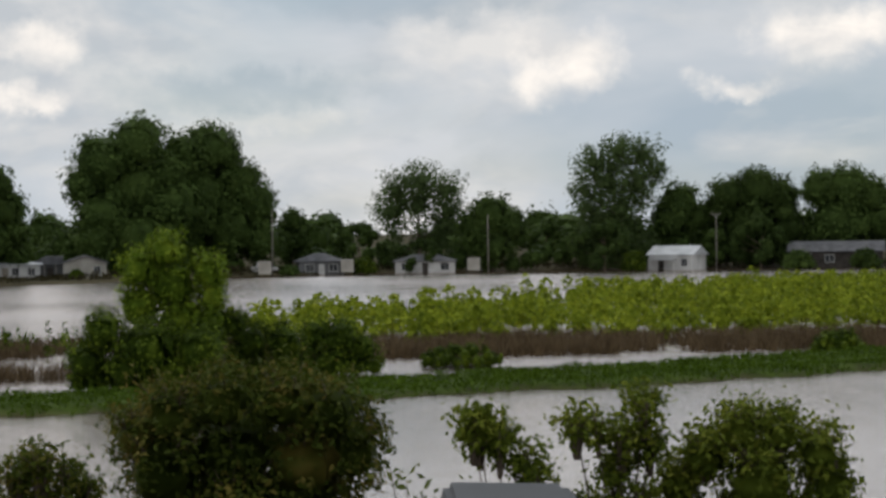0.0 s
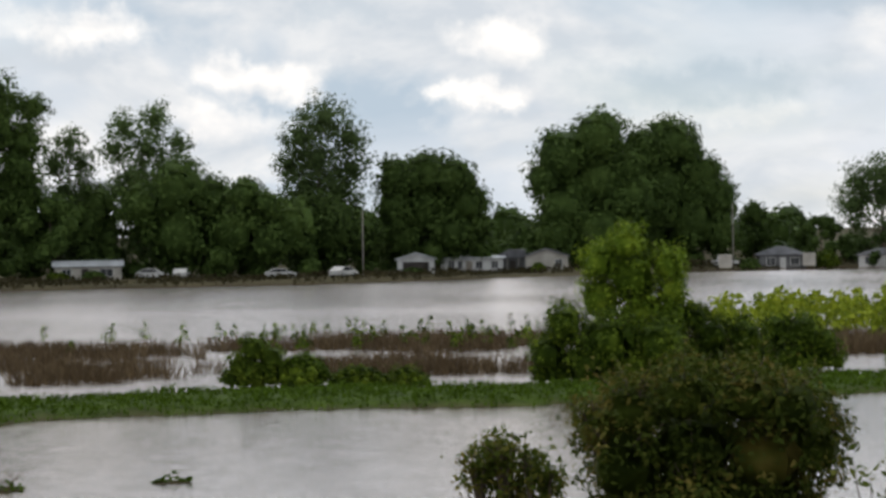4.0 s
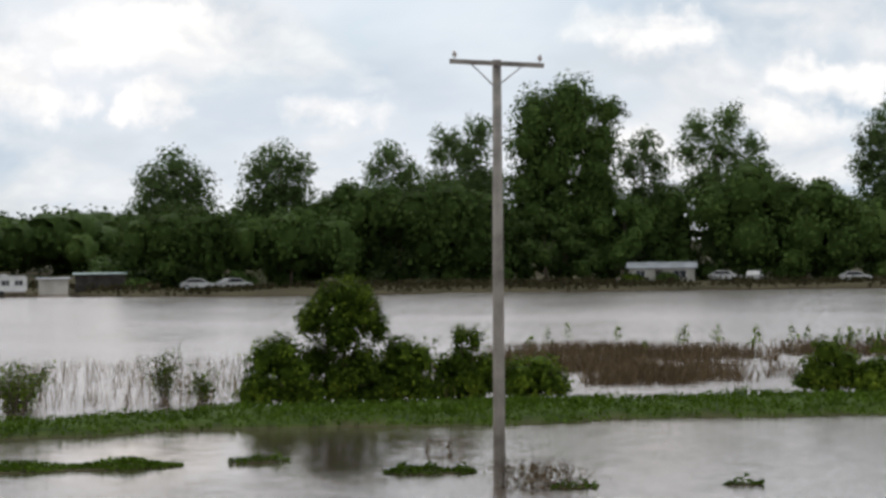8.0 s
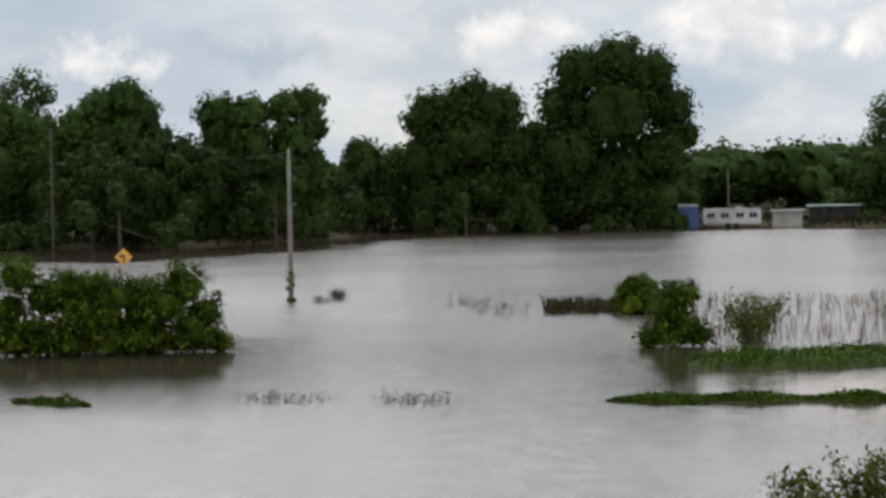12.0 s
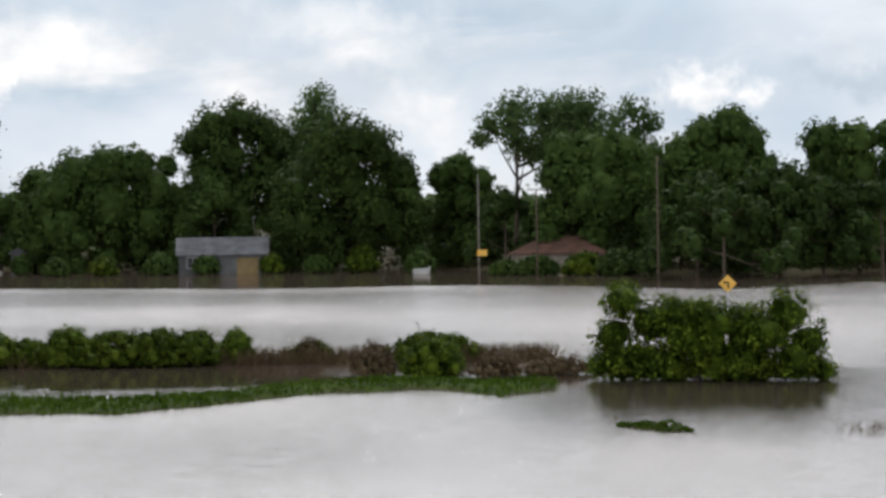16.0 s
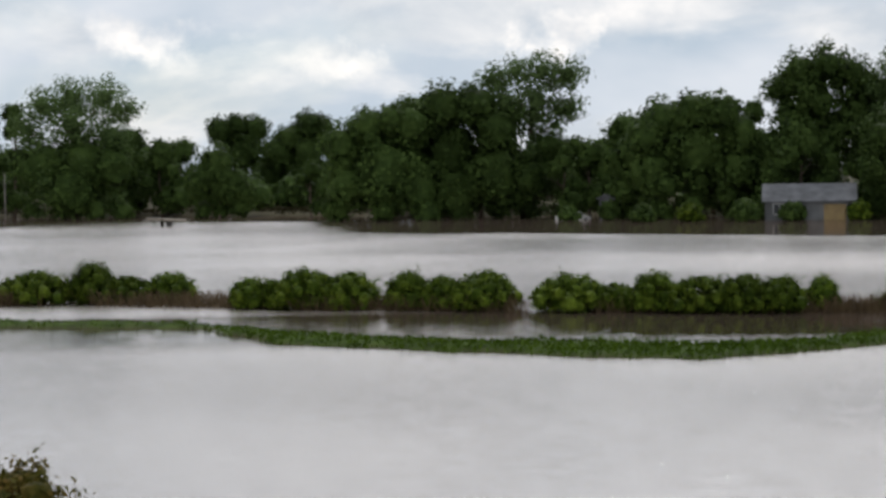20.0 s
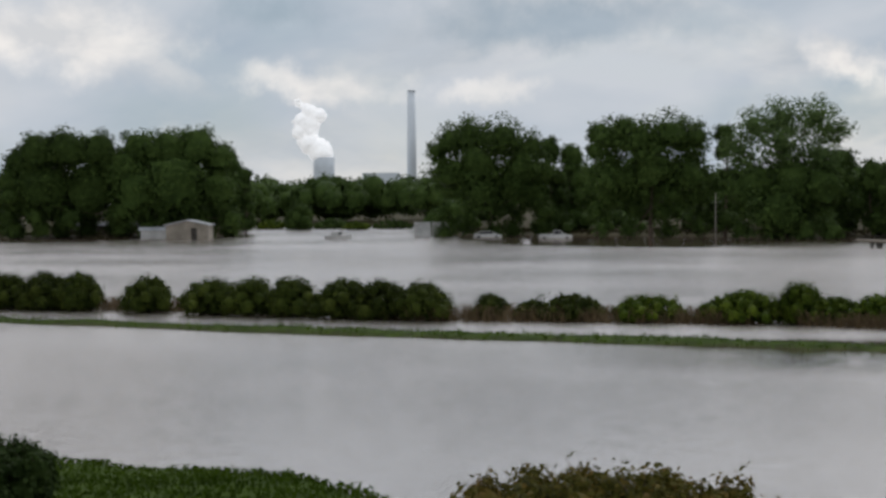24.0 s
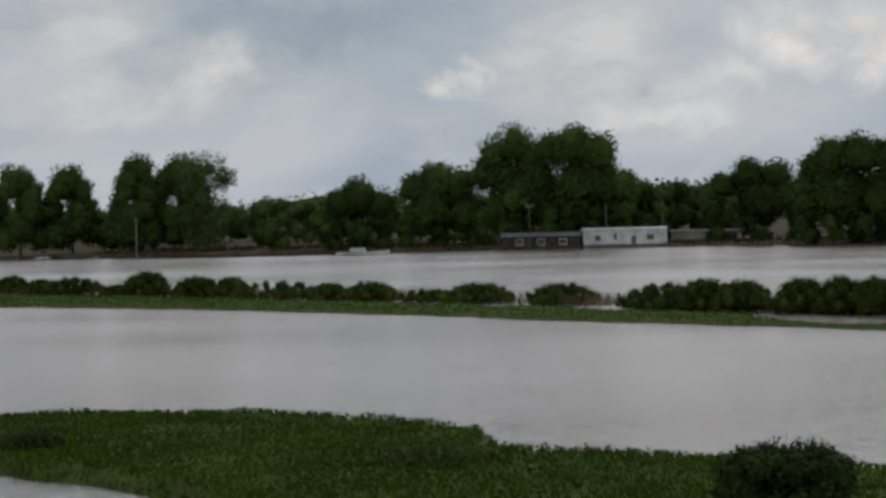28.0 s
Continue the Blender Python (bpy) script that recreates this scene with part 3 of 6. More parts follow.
def bough_crown(boughs, rng, leaf, per_m2, hull, ragged=1.0, lumps=17, slim=0.72):
    """A crown of boughs (x, y, z, reach): each one a mass of foliage set with smaller leafy lumps. Gives the mesh arrays."""
    B = np.array(boughs, float)
    ball, faces = ball_grid(3 if B[:, 3].max() > 1.4 else 2)
    pieces, C, N = [], [], []
    for j, (x, y, z, r) in enumerate(B):
        k = np.arange(lumps) + 0.5
        up, turn = 1 - 2 * k / lumps, k * 2.39996 + rng.uniform(0, 6)
        way = np.stack([np.cos(turn) * np.sqrt(1 - up * up), np.sin(turn) * np.sqrt(1 - up * up), up], -1) + rng.normal(size=(lumps, 3)) * 0.25
        way /= np.linalg.norm(way, axis=1, keepdims=True)
        size = r * rng.uniform(0.26, 0.46, lumps) * (0.75 + 0.25 * ragged)
        seat = way * (r * rng.uniform(0.82 - 0.12 * ragged, 0.74 + 0.16 * ragged, lumps))[:, None]
        count = max(24, int(per_m2 * 12.6 * r * r))
        spread = count // 3
        pick = rng.choice(lumps, count - spread, p=size ** 2 / (size ** 2).sum())
        g = rng.normal(size=(count, 3))
        g /= np.maximum(np.linalg.norm(g, axis=1, keepdims=True), 1e-6)
        h, e = g[:count - spread], g[count - spread:]
        c = np.concatenate([seat[pick] + h * (size[pick] * rng.uniform(0.15, 1.15, count - spread) ** 0.6)[:, None] * (1, 1, 0.85), e * (r * rng.uniform(hull * 0.9, 1.0, spread))[:, None]]) + (x, y, z)
        n = np.concatenate([h * 0.75 + way[pick] * 0.6, e * 1.2]) + (0, 0, 0.3) + rng.normal(size=(count, 3)) * 0.35
        deep = np.zeros(count, bool)
        for q, (bx, by, bz, br) in enumerate(B):
            inner = hull * (0.95 if q != j else 0.8) * br
            deep |= ((c - (bx, by, bz)) ** 2).sum(1) < inner * inner
        keep = ~deep & (c[:, 2] > 0.05)
        C.append(c[keep])
        N.append(n[keep])
        # the dark inside of the bough: a lumpy mass that no light passes
        v = ball * (r * hull * rng.uniform(0.72, 1.0, len(ball)))[:, None] + (x, y, z)
        v[:, 2] = np.maximum(v[:, 2], -0.2)
        pieces.append((v, faces))
    pieces.append(leaves(np.concatenate(C), np.concatenate(N), leaf, rng, slim))
    return joined(pieces)


TREE_KINDS = {
    "d": dict(name="tree", leaf=0.62, per=3.7, hull=0.8, ragged=0.95, limbs=6, mat=LEAF_DARK, label="broad dark-green leafy tree on the flooded far shore"),
    "b": dict(name="broad_tree", leaf=0.54, per=4.2, hull=0.58, ragged=1.3, limbs=9, mat=LEAF_DARK, label="large spreading tree with a billowing dark-green crown"),
    "a": dict(name="tall_tree", leaf=0.48, per=4.4, hull=0.32, ragged=1.5, limbs=12, mat=LEAF_PALE, label="tall airy tree with gaps in its pale-green crown"),
    "u": dict(name="bare_stemmed_tree", leaf=0.48, per=5, hull=0.36, ragged=1.4, limbs=12, mat=LEAF_PALE, label="tall tree with a long bare trunk and a spreading crown"),
    # the shade of this growth is in its leaf colour
    "s": dict(name="bushy_tree", leaf=0.56, per=4.2, hull=0.8, ragged=1.1, limbs=5, mat=LEAF_THICKET_SHADED, label="low bushy tree leaning over the flooded shore"),
}


def stand_tree(x, y, kind, boughs, rng):
    """A tree at x, y from its boughs, which are given from its foot."""
    k = TREE_KINDS[kind]
    z = max(float(land_height(x, y)), 0.0)
    top = max(q[2] + q[3] for q in boughs)
    root = thing(k["name"], pose(x, y, z), k["label"], "tree", "trees on the far shore")
    part("trunk", trunk_mesh(top, boughs, 0.03 * top ** 0.5 + 0.008 * top, rng, k["limbs"]), BARK, root)
    part("crown", quick_mesh("crown", *bough_crown(boughs, rng, k["leaf"], k["per"], k["hull"], k["ragged"])), k["mat"], root)


GROWN = [0]


def grow(x, y, kind, *boughs):
    """A large tree from its main boughs: metres across the line of sight, height, reach; the same again in depth."""
    GROWN[0] += 1
    rng = np.random.default_rng(1000 + GROWN[0])
    a = math.atan2(-x, y)
    c, s = math.cos(a), math.sin(a)
    ground = max(float(land_height(x, y)), 0.0)
    half = max(abs(q[0]) + q[2] for q in boughs)
    made = []

    def set_bough(u, w, z, r):
        made.append((u * c - w * s, u * s + w * c, z - ground, r * 1.13))

    for u, z, r in boughs:
        room = max(0.0, (half * half - u * u) ** 0.5 - r) * 0.75
        set_bough(u, -room * rng.uniform(0.2, 1.0) if room > 0.6 * r else rng.uniform(-0.2, 0.2) * r, z, r)
        if room > 0.6 * r:
            set_bough(u * 0.9, room * rng.uniform(0.5, 1.0), z - 0.1 * r, r * 0.92)
    # smaller boughs close the gaps between the main ones
    for u, z, r in boughs if kind not in "au" else ():
        others = sorted(boughs, key=lambda q: (q[0] - u) ** 2 + (q[1] - z) ** 2)[1:3]
        for p, q, o in others:
            set_bough((u + p) / 2, rng.uniform(-0.35, 0.35) * half, (z + q) / 2 - 0.1 * r, 0.62 * min(r, o))
    low = min(q[1] - q[2] for q in boughs)
    if kind != "u":
        # leafy growth down to the water round the foot
        wide = half * (0.5 if kind == "a" else 0.74)
        z = 1.3
        while z < low + 2.5:
            for u in np.linspace(-wide, wide, max(3, int(wide / 1.7))):
                r = rng.uniform(1.5, 2.3)
                set_bough(float(u) + rng.normal() * 0.5, rng.uniform(-0.45, 0.3) * half, z + rng.normal() * 0.4, r)
            z += 2.6
    stand_tree(x, y, kind, made, rng)


def plant_tree(x, y, height, width, kind, seed):
    """A smaller tree between the large ones, with boughs round its stem."""
    rng = np.random.default_rng(seed)
    h = height - max(float(land_height(x, y)), 0.0)
    half = width * 0.56
    foot = 0.3 if kind == "a" else 0.0
    top_r = min(half * 0.62, h * 0.22)
    made = [(rng.normal() * 0.1 * half, rng.normal() * 0.1 * half, h - top_r, top_r)]
    n = 8 if width > 10 else 6
    for i in range(n):
        f = (i + rng.uniform(0.2, 0.8)) / n
        r = min(half, h * 0.3) * rng.uniform(0.46, 0.62) * (1.05 - 0.25 * f)
        wide = max(0.0, 1 - f ** 3.2) ** 0.5 if kind != "a" else max(0.0, 1 - abs(2 * f - 0.9) ** 2.4) ** 0.5
        d = max(0.0, half * wide - r)
        for k in range(3 if width > 8 else 2):
            a = i * 2.39996 + k * 2.1 + rng.uniform(-0.4, 0.4)
            made.append((math.cos(a) * d, math.sin(a) * d, h * foot + r * 0.8 + f * max(0.1, h * (1 - foot) - 1.9 * r), r * rng.uniform(0.85, 1.05)))
    if kind == "a":
        for i in range(7):
            a = i * 0.9 + rng.uniform(0, 0.5)
            made.append((math.cos(a) * half * 0.55, math.sin(a) * half * 0.55, h * rng.uniform(0.08, 0.3), half * rng.uniform(0.36, 0.48)))
    stand_tree(x, y, kind, made, rng)


# the large trees
grow(65.2, 360.1, "d", (-0.6, 12.7, 3.8), (-5.1, 12.4, 3.2), (2.9, 11.3, 3.2), (-1.6, 6.9, 5.9), (4.6, 7.3, 3.7))
grow(49.9, 361.6, "d", (0.4, 12.5, 3.8), (-4.1, 11.6, 3.5), (4.0, 11.5, 3.2), (-0.6, 6.6, 5.9), (-5.9, 9.2, 2.6), (5.2, 6.5, 3.2))
grow(38.1, 362.0, "d", (0.0, 10.6, 3.5), (-1.4, 7.7, 4.1), (2.7, 8.1, 2.7))
grow(27.9, 357.9, "a", (0.1, 18.8, 3.1), (-4.0, 17.0, 2.9), (4.0, 17.8, 3.2), (6.2, 15.5, 1.8), (-1.8, 14.0, 3.8), (3.1, 13.5, 3.6), (-5.8, 12.6, 2.2), (-4.8, 9.6, 2.7), (0.4, 9.5, 4.0))
grow(7.7, 356.9, "d", (-0.0, 8.9, 3.6), (-2.9, 7.1, 2.9), (3.1, 7.5, 2.7), (-0.1, 4.4, 4.0))
grow(-3.8, 362.0, "a", (0.4, 14.5, 3.3), (-3.7, 12.9, 3.1), (4.5, 13.1, 2.9), (-0.1, 10.7, 4.5), (-4.6, 9.6, 3.2), (4.9, 9.5, 2.9))
grow(-48.3, 342.6, "d", (6.5, 15.3, 3.6), (7.3, 10.9, 4.3), (2.3, 20.3, 4.3), (-2.9, 17.4, 4.7), (-5.7, 13.9, 3.5), (2.2, 13.6, 6.5), (-3.0, 9.4, 4.8), (2.9, 5.8, 6.1), (-4.4, 5.1, 3.9), (-8.7, 4.7, 3.0))
grow(-34.9, 350.3, "d", (-1.0, 19.5, 4.4), (1.5, 18.3, 2.6), (-5.1, 18.4, 4.0), (-2.1, 12.7, 6.2), (3.8, 14.4, 3.7), (6.1, 10.8, 3.5), (2.6, 7.4, 5.3), (-4.4, 5.7, 6.2), (6.8, 5.6, 3.5))
grow(-66.2, 315.1, "d", (-0.9, 14.1, 3.9), (-4.9, 13.8, 3.4), (3.1, 13.8, 3.2), (-5.4, 9.5, 3.2), (-0.6, 9.4, 4.4), (5.1, 10.3, 3.1), (2.6, 6.2, 4.0), (-4.2, 5.9, 3.6), (6.5, 7.1, 2.1))
grow(-80.9, 308.6, "a", (0.5, 22.5, 3.3), (-3.0, 20.0, 2.9), (4.2, 19.7, 2.7), (-0.4, 16.8, 3.6), (-4.6, 16.0, 2.4), (4.3, 15.4, 2.7), (-2.3, 12.8, 3.6), (2.5, 12.0, 3.3))
grow(-79.9, 301.6, "d", (-4.7, 7.3, 4.7), (1.5, 6.4, 5.5), (6.2, 5.6, 3.1), (-1.1, 8.8, 3.5))
grow(-104.8, 302.4, "a", (-1.0, 12.2, 3.2), (-4.2, 12.6, 2.2), (-3.2, 21.8, 2.1), (1.4, 22.5, 2.4), (4.8, 19.3, 1.8), (-4.5, 18.4, 2.1), (0.2, 18.5, 2.9), (-1.8, 14.8, 2.6), (3.7, 15.9, 2.4))
grow(-96.4, 295.7, "d", (-1.3, 12.4, 4.5), (3.6, 11.1, 3.3), (-5.9, 10.5, 3.9), (-0.6, 6.2, 5.4), (5.5, 6.1, 4.3))
grow(-84.8, 293.0, "d", (-2.6, 11.4, 2.7), (0.4, 10.2, 2.1), (-3.3, 6.9, 4.2), (1.1, 5.7, 3.8), (4.1, 7.5, 3.4))
grow(-114.5, 299.9, "a", (0.2, 10.3, 3.2), (2.6, 11.1, 2.4), (-0.5, 19.5, 2.2), (-2.8, 16.6, 2.2), (1.3, 16.5, 2.0), (-1.4, 12.7, 3.0), (1.8, 13.1, 2.0))
grow(-122.6, 289.1, "b", (-4.0, 10.4, 3.9), (1.5, 10.4, 3.9), (5.4, 11.9, 3.1), (0.9, 25.5, 3.3), (-3.9, 23.5, 3.5), (6.2, 23.8, 2.2), (0.8, 21.2, 4.3), (-4.9, 19.3, 3.5), (4.9, 19.2, 3.1), (-1.6, 15.5, 4.3), (3.9, 14.9, 3.1), (-5.5, 13.6, 3.1))
grow(-138.5, 289.6, "a", (-0.4, 13.8, 3.2), (4.0, 13.0, 2.8), (-4.0, 13.9, 2.8), (2.5, 21.7, 2.2), (-2.2, 20.1, 2.2), (0.8, 18.5, 2.8), (-3.4, 18.1, 1.6), (2.4, 15.4, 2.8))
grow(-143.1, 278.4, "a", (-1.2, 11.8, 3.1), (2.7, 12.1, 2.3), (-1.3, 17.9, 2.2), (-3.3, 15.9, 1.7), (1.3, 15.5, 2.2), (-1.2, 13.3, 2.3))
grow(-129.5, 267.3, "d", (0.0, 9.9, 4.6), (4.5, 9.2, 3.7), (-4.4, 10.0, 3.7), (-2.2, 5.9, 4.5), (3.7, 5.1, 4.1))
grow(-142.5, 265.1, "d", (0.6, 9.7, 4.4), (-3.6, 9.8, 3.0), (4.3, 9.3, 3.8), (-1.5, 12.4, 1.9), (0.5, 5.2, 4.5), (-4.7, 5.3, 3.4))
grow(-156.0, 266.7, "a", (0.2, 10.3, 3.5), (-3.7, 11.1, 2.5), (3.6, 10.7, 2.5), (0.2, 17.1, 2.8), (-2.5, 16.0, 2.2), (3.3, 16.3, 2.2), (-0.6, 12.9, 3.1), (3.0, 13.2, 2.3))
grow(-145.8, 253.0, "d", (-5.3, 6.5, 3.5), (0.5, 6.8, 4.0), (5.6, 6.4, 3.3))
grow(-165.2, 255.2, "a", (-0.4, 10.6, 3.4), (3.4, 10.3, 2.7), (-3.8, 10.8, 2.3), (0.4, 16.3, 2.8), (-2.9, 14.4, 2.4), (3.4, 14.0, 2.5), (-0.0, 12.5, 3.4))
grow(-157.4, 243.6, "d", (-0.6, 7.3, 3.6), (2.9, 6.9, 3.5), (-4.2, 6.6, 3.3), (5.5, 8.0, 2.0))
grow(-184.4, 217.3, "d", (-9.0, 10.5, 2.5), (-8.4, 5.5, 3.2), (1.1, 20.9, 3.6), (-3.9, 19.8, 3.2), (5.3, 19.3, 3.1), (-5.4, 15.4, 3.7), (7.9, 15.1, 3.0), (1.0, 14.6, 5.0), (9.6, 11.7, 1.9), (-4.8, 9.7, 3.9), (6.5, 9.3, 3.7), (0.8, 6.1, 5.0), (-4.9, 4.0, 3.2), (5.7, 3.8, 3.2))
grow(-195.1, 205.0, "d", (7.0, 8.4, 2.8), (7.1, 11.9, 2.1), (5.5, 2.7, 2.8), (-1.3, 16.1, 3.4), (-5.6, 14.8, 3.2), (2.8, 15.4, 3.0), (-7.7, 13.8, 2.1), (-1.4, 11.3, 4.6), (3.9, 10.5, 3.0), (-6.0, 9.2, 3.5), (-0.1, 5.7, 4.2), (-5.0, 4.7, 3.5), (4.1, 4.9, 2.8))
grow(-195.7, 169.7, "d", (5.0, 15.7, 2.2), (2.4, 15.2, 1.9), (-1.5, 14.5, 2.3), (-5.3, 14.3, 2.5), (6.2, 12.7, 1.6), (-1.5, 11.4, 3.2), (3.6, 11.3, 2.9), (-4.8, 10.8, 2.6))
grow(-201.3, 151.6, "d", (-3.4, 12.8, 2.2), (-4.7, 10.3, 2.8), (-1.6, 9.1, 3.2), (3.9, 9.6, 3.2), (2.4, 16.1, 2.4), (-0.7, 15.1, 2.2), (4.3, 14.7, 1.9), (1.5, 12.1, 3.2), (6.2, 12.0, 1.3), (-0.9, 11.5, 2.2))
grow(-222.7, 156.2, "a", (0.1, 18.7, 2.2), (2.3, 17.6, 1.5), (-1.9, 17.8, 1.9), (0.3, 16.1, 2.4))
grow(-227.1, 142.3, "u", (1.4, 14.1, 1.7), (3.6, 14.8, 2.0), (-0.2, 17.2, 1.9), (6.5, 16.5, 2.0), (6.2, 19.1, 2.5), (3.5, 18.6, 2.3), (8.8, 18.8, 2.3), (-0.2, 19.2, 2.0), (-2.9, 17.3, 1.9), (-4.4, 15.6, 1.1), (0.1, 15.5, 1.7), (4.8, 15.9, 2.8), (9.5, 16.5, 2.5))
grow(-215.0, 146.2, "d", (-4.1, 13.9, 2.3), (-5.0, 11.1, 2.5), (3.2, 10.7, 2.9), (5.2, 12.6, 2.3), (3.9, 7.4, 2.9), (-0.6, 13.2, 3.3), (-3.2, 11.3, 2.9), (2.5, 13.8, 2.5), (0.0, 8.8, 3.6), (-3.6, 6.9, 2.6))
grow(-245.7, 146.4, "d", (-0.7, 12.6, 2.1), (-2.9, 11.6, 1.9), (2.1, 11.2, 1.7), (-0.8, 8.5, 3.2), (2.4, 8.1, 2.3))
grow(-246.6, 130.5, "b", (-6.8, 10.0, 3.1), (-6.1, 5.9, 3.1), (7.1, 5.7, 2.8), (0.2, 16.2, 3.3), (3.2, 15.5, 2.7), (-2.9, 15.4, 3.1), (5.2, 12.6, 2.7), (-0.5, 11.4, 4.9), (6.6, 9.8, 2.2), (2.9, 7.1, 3.8), (-3.4, 5.8, 3.5))
grow(-261.0, 133.2, "a", (-2.8, 16.8, 2.6), (-1.3, 13.9, 2.9), (3.1, 16.7, 2.2), (0.2, 21.9, 2.3), (-1.4, 19.3, 2.2), (1.8, 19.5, 2.1), (0.2, 17.1, 2.6))
grow(-268.1, 125.5, "b", (5.9, 16.2, 2.6), (5.1, 11.0, 3.3), (-0.1, 9.6, 3.7), (-5.2, 8.9, 3.0), (0.1, 19.4, 2.8), (-3.5, 18.8, 2.8), (3.4, 18.3, 2.6), (-6.2, 16.5, 2.2), (-1.5, 14.8, 4.1), (3.4, 13.3, 3.3), (-4.4, 11.9, 3.3))
grow(-274.0, 109.4, "d", (-8.5, 7.7, 3.0), (8.9, 8.9, 2.6), (0.2, 13.4, 3.1), (-4.0, 12.7, 3.1), (3.9, 13.4, 2.7), (6.0, 11.0, 2.8), (-6.3, 10.4, 2.6), (0.2, 8.3, 5.2), (-5.7, 6.2, 3.3), (5.2, 6.0, 3.3))
grow(-297.2, 94.9, "a", (1.5, 20.2, 2.7), (5.0, 19.6, 2.7), (-2.3, 20.1, 2.3), (-5.5, 19.0, 2.2), (5.5, 15.1, 2.0), (0.7, 15.9, 3.5), (-3.6, 16.0, 3.1))
grow(-297.1, 73.5, "d", (3.5, 12.8, 3.2), (-1.8, 12.4, 2.9), (-5.7, 10.4, 2.8), (1.2, 13.7, 1.9), (0.4, 6.9, 4.6), (-5.0, 4.7, 3.4), (4.2, 4.5, 4.2))
grow(-297.4, 87.5, "d", (-5.3, 15.3, 3.4), (-0.7, 15.4, 3.3), (2.4, 11.9, 3.5), (-4.7, 9.1, 5.0), (1.5, 5.9, 4.7), (6.1, 5.1, 3.5), (-4.0, 3.7, 4.3))
grow(-398.5, 72.3, "d", (3.0, 14.4, 2.8), (-3.2, 14.2, 2.6), (-0.4, 15.5, 2.0), (0.8, 10.6, 4.1))
grow(-382.9, 79.0, "d", (-2.7, 9.9, 3.3), (-3.7, 5.5, 4.1), (1.1, 5.0, 4.1), (2.9, 14.6, 2.9), (-1.0, 12.6, 2.4), (5.1, 13.7, 2.7), (2.1, 9.4, 3.9))
grow(-336.0, 58.0, "d", (-0.2, 8.1, 3.1), (-2.4, 5.6, 2.7), (1.9, 4.9, 3.2))
grow(-348.9, 38.0, "a", (-0.6, 18.7, 3.2), (4.7, 18.6, 3.2), (-5.0, 17.6, 2.8), (8.2, 16.7, 2.1), (-0.6, 14.6, 3.9), (-7.7, 13.8, 2.6), (5.5, 12.8, 3.5))
grow(-347.9, 37.8, "d", (1.1, 8.6, 4.4), (-5.0, 7.8, 4.4), (5.5, 7.7, 3.9), (-0.7, 4.3, 4.4))
grow(-369.5, 18.3, "b", (3.7, 16.8, 3.5), (-1.8, 15.8, 3.9), (7.4, 16.1, 2.8), (-6.4, 16.3, 3.1), (-4.3, 18.4, 1.7), (-0.0, 10.9, 5.6), (-6.5, 9.8, 4.2), (6.4, 9.7, 4.2))
grow(-391.9, -7.9, "b", (3.1, 8.0, 3.9), (-2.3, 7.4, 3.7), (6.8, 7.5, 3.3), (-3.6, 17.7, 3.4), (2.1, 17.2, 3.4), (-7.4, 16.6, 2.9), (6.9, 15.5, 2.7), (-9.8, 14.7, 1.8), (-2.7, 12.4, 5.1), (4.9, 11.4, 4.7), (-7.5, 10.5, 3.7), (9.5, 11.1, 2.2))
grow(-398.9, -64.1, "d", (3.7, 15.8, 4.0), (-1.3, 15.7, 3.8), (7.5, 14.0, 2.8), (-6.4, 15.8, 3.5), (-0.5, 9.8, 6.1), (7.6, 8.6, 3.8), (-6.6, 7.9, 5.1), (-9.0, 12.2, 3.6))
grow(-398.2, -84.2, "d", (6.5, 15.5, 3.6), (0.6, 15.6, 3.9), (-4.4, 15.2, 3.6), (-7.7, 13.3, 2.8), (-3.7, 9.4, 5.6), (5.3, 9.1, 6.1), (-9.3, 7.5, 2.2), (8.6, 12.6, 3.6), (-9.6, 10.0, 2.4))
grow(-419.1, -108.7, "d", (4.5, 12.5, 3.2), (-0.7, 13.4, 2.9), (-5.3, 11.1, 2.4), (1.8, 8.3, 4.3), (6.0, 8.2, 3.6))
grow(-408.1, -138.5, "d", (-2.3, 18.9, 4.3), (2.2, 17.6, 4.1), (-6.4, 18.8, 3.2), (-0.3, 11.9, 6.5), (6.1, 11.2, 3.4))
grow(-411.4, -153.2, "b", (3.8, 14.2, 4.9), (5.3, 9.4, 4.6), (1.5, 12.3, 4.4), (-0.5, 20.3, 3.8), (-4.9, 18.2, 3.3), (2.8, 17.5, 3.1), (-2.8, 14.0, 4.9), (-7.0, 14.1, 3.1), (-0.7, 9.0, 4.4))
grow(-406.8, -167.6, "d", (-0.9, 13.2, 3.9), (3.5, 12.4, 3.6), (-5.3, 12.0, 3.1), (-2.1, 7.8, 4.4), (4.5, 7.1, 3.9))
grow(-401.4, -182.6, "d", (-0.2, 10.9, 3.6), (-4.1, 9.3, 2.9), (4.1, 9.1, 2.9))
grow(-405.0, -218.2, "a", (0.5, 16.8, 4.0), (-2.9, 16.1, 3.5), (4.0, 14.8, 2.3), (-0.7, 12.7, 4.4))

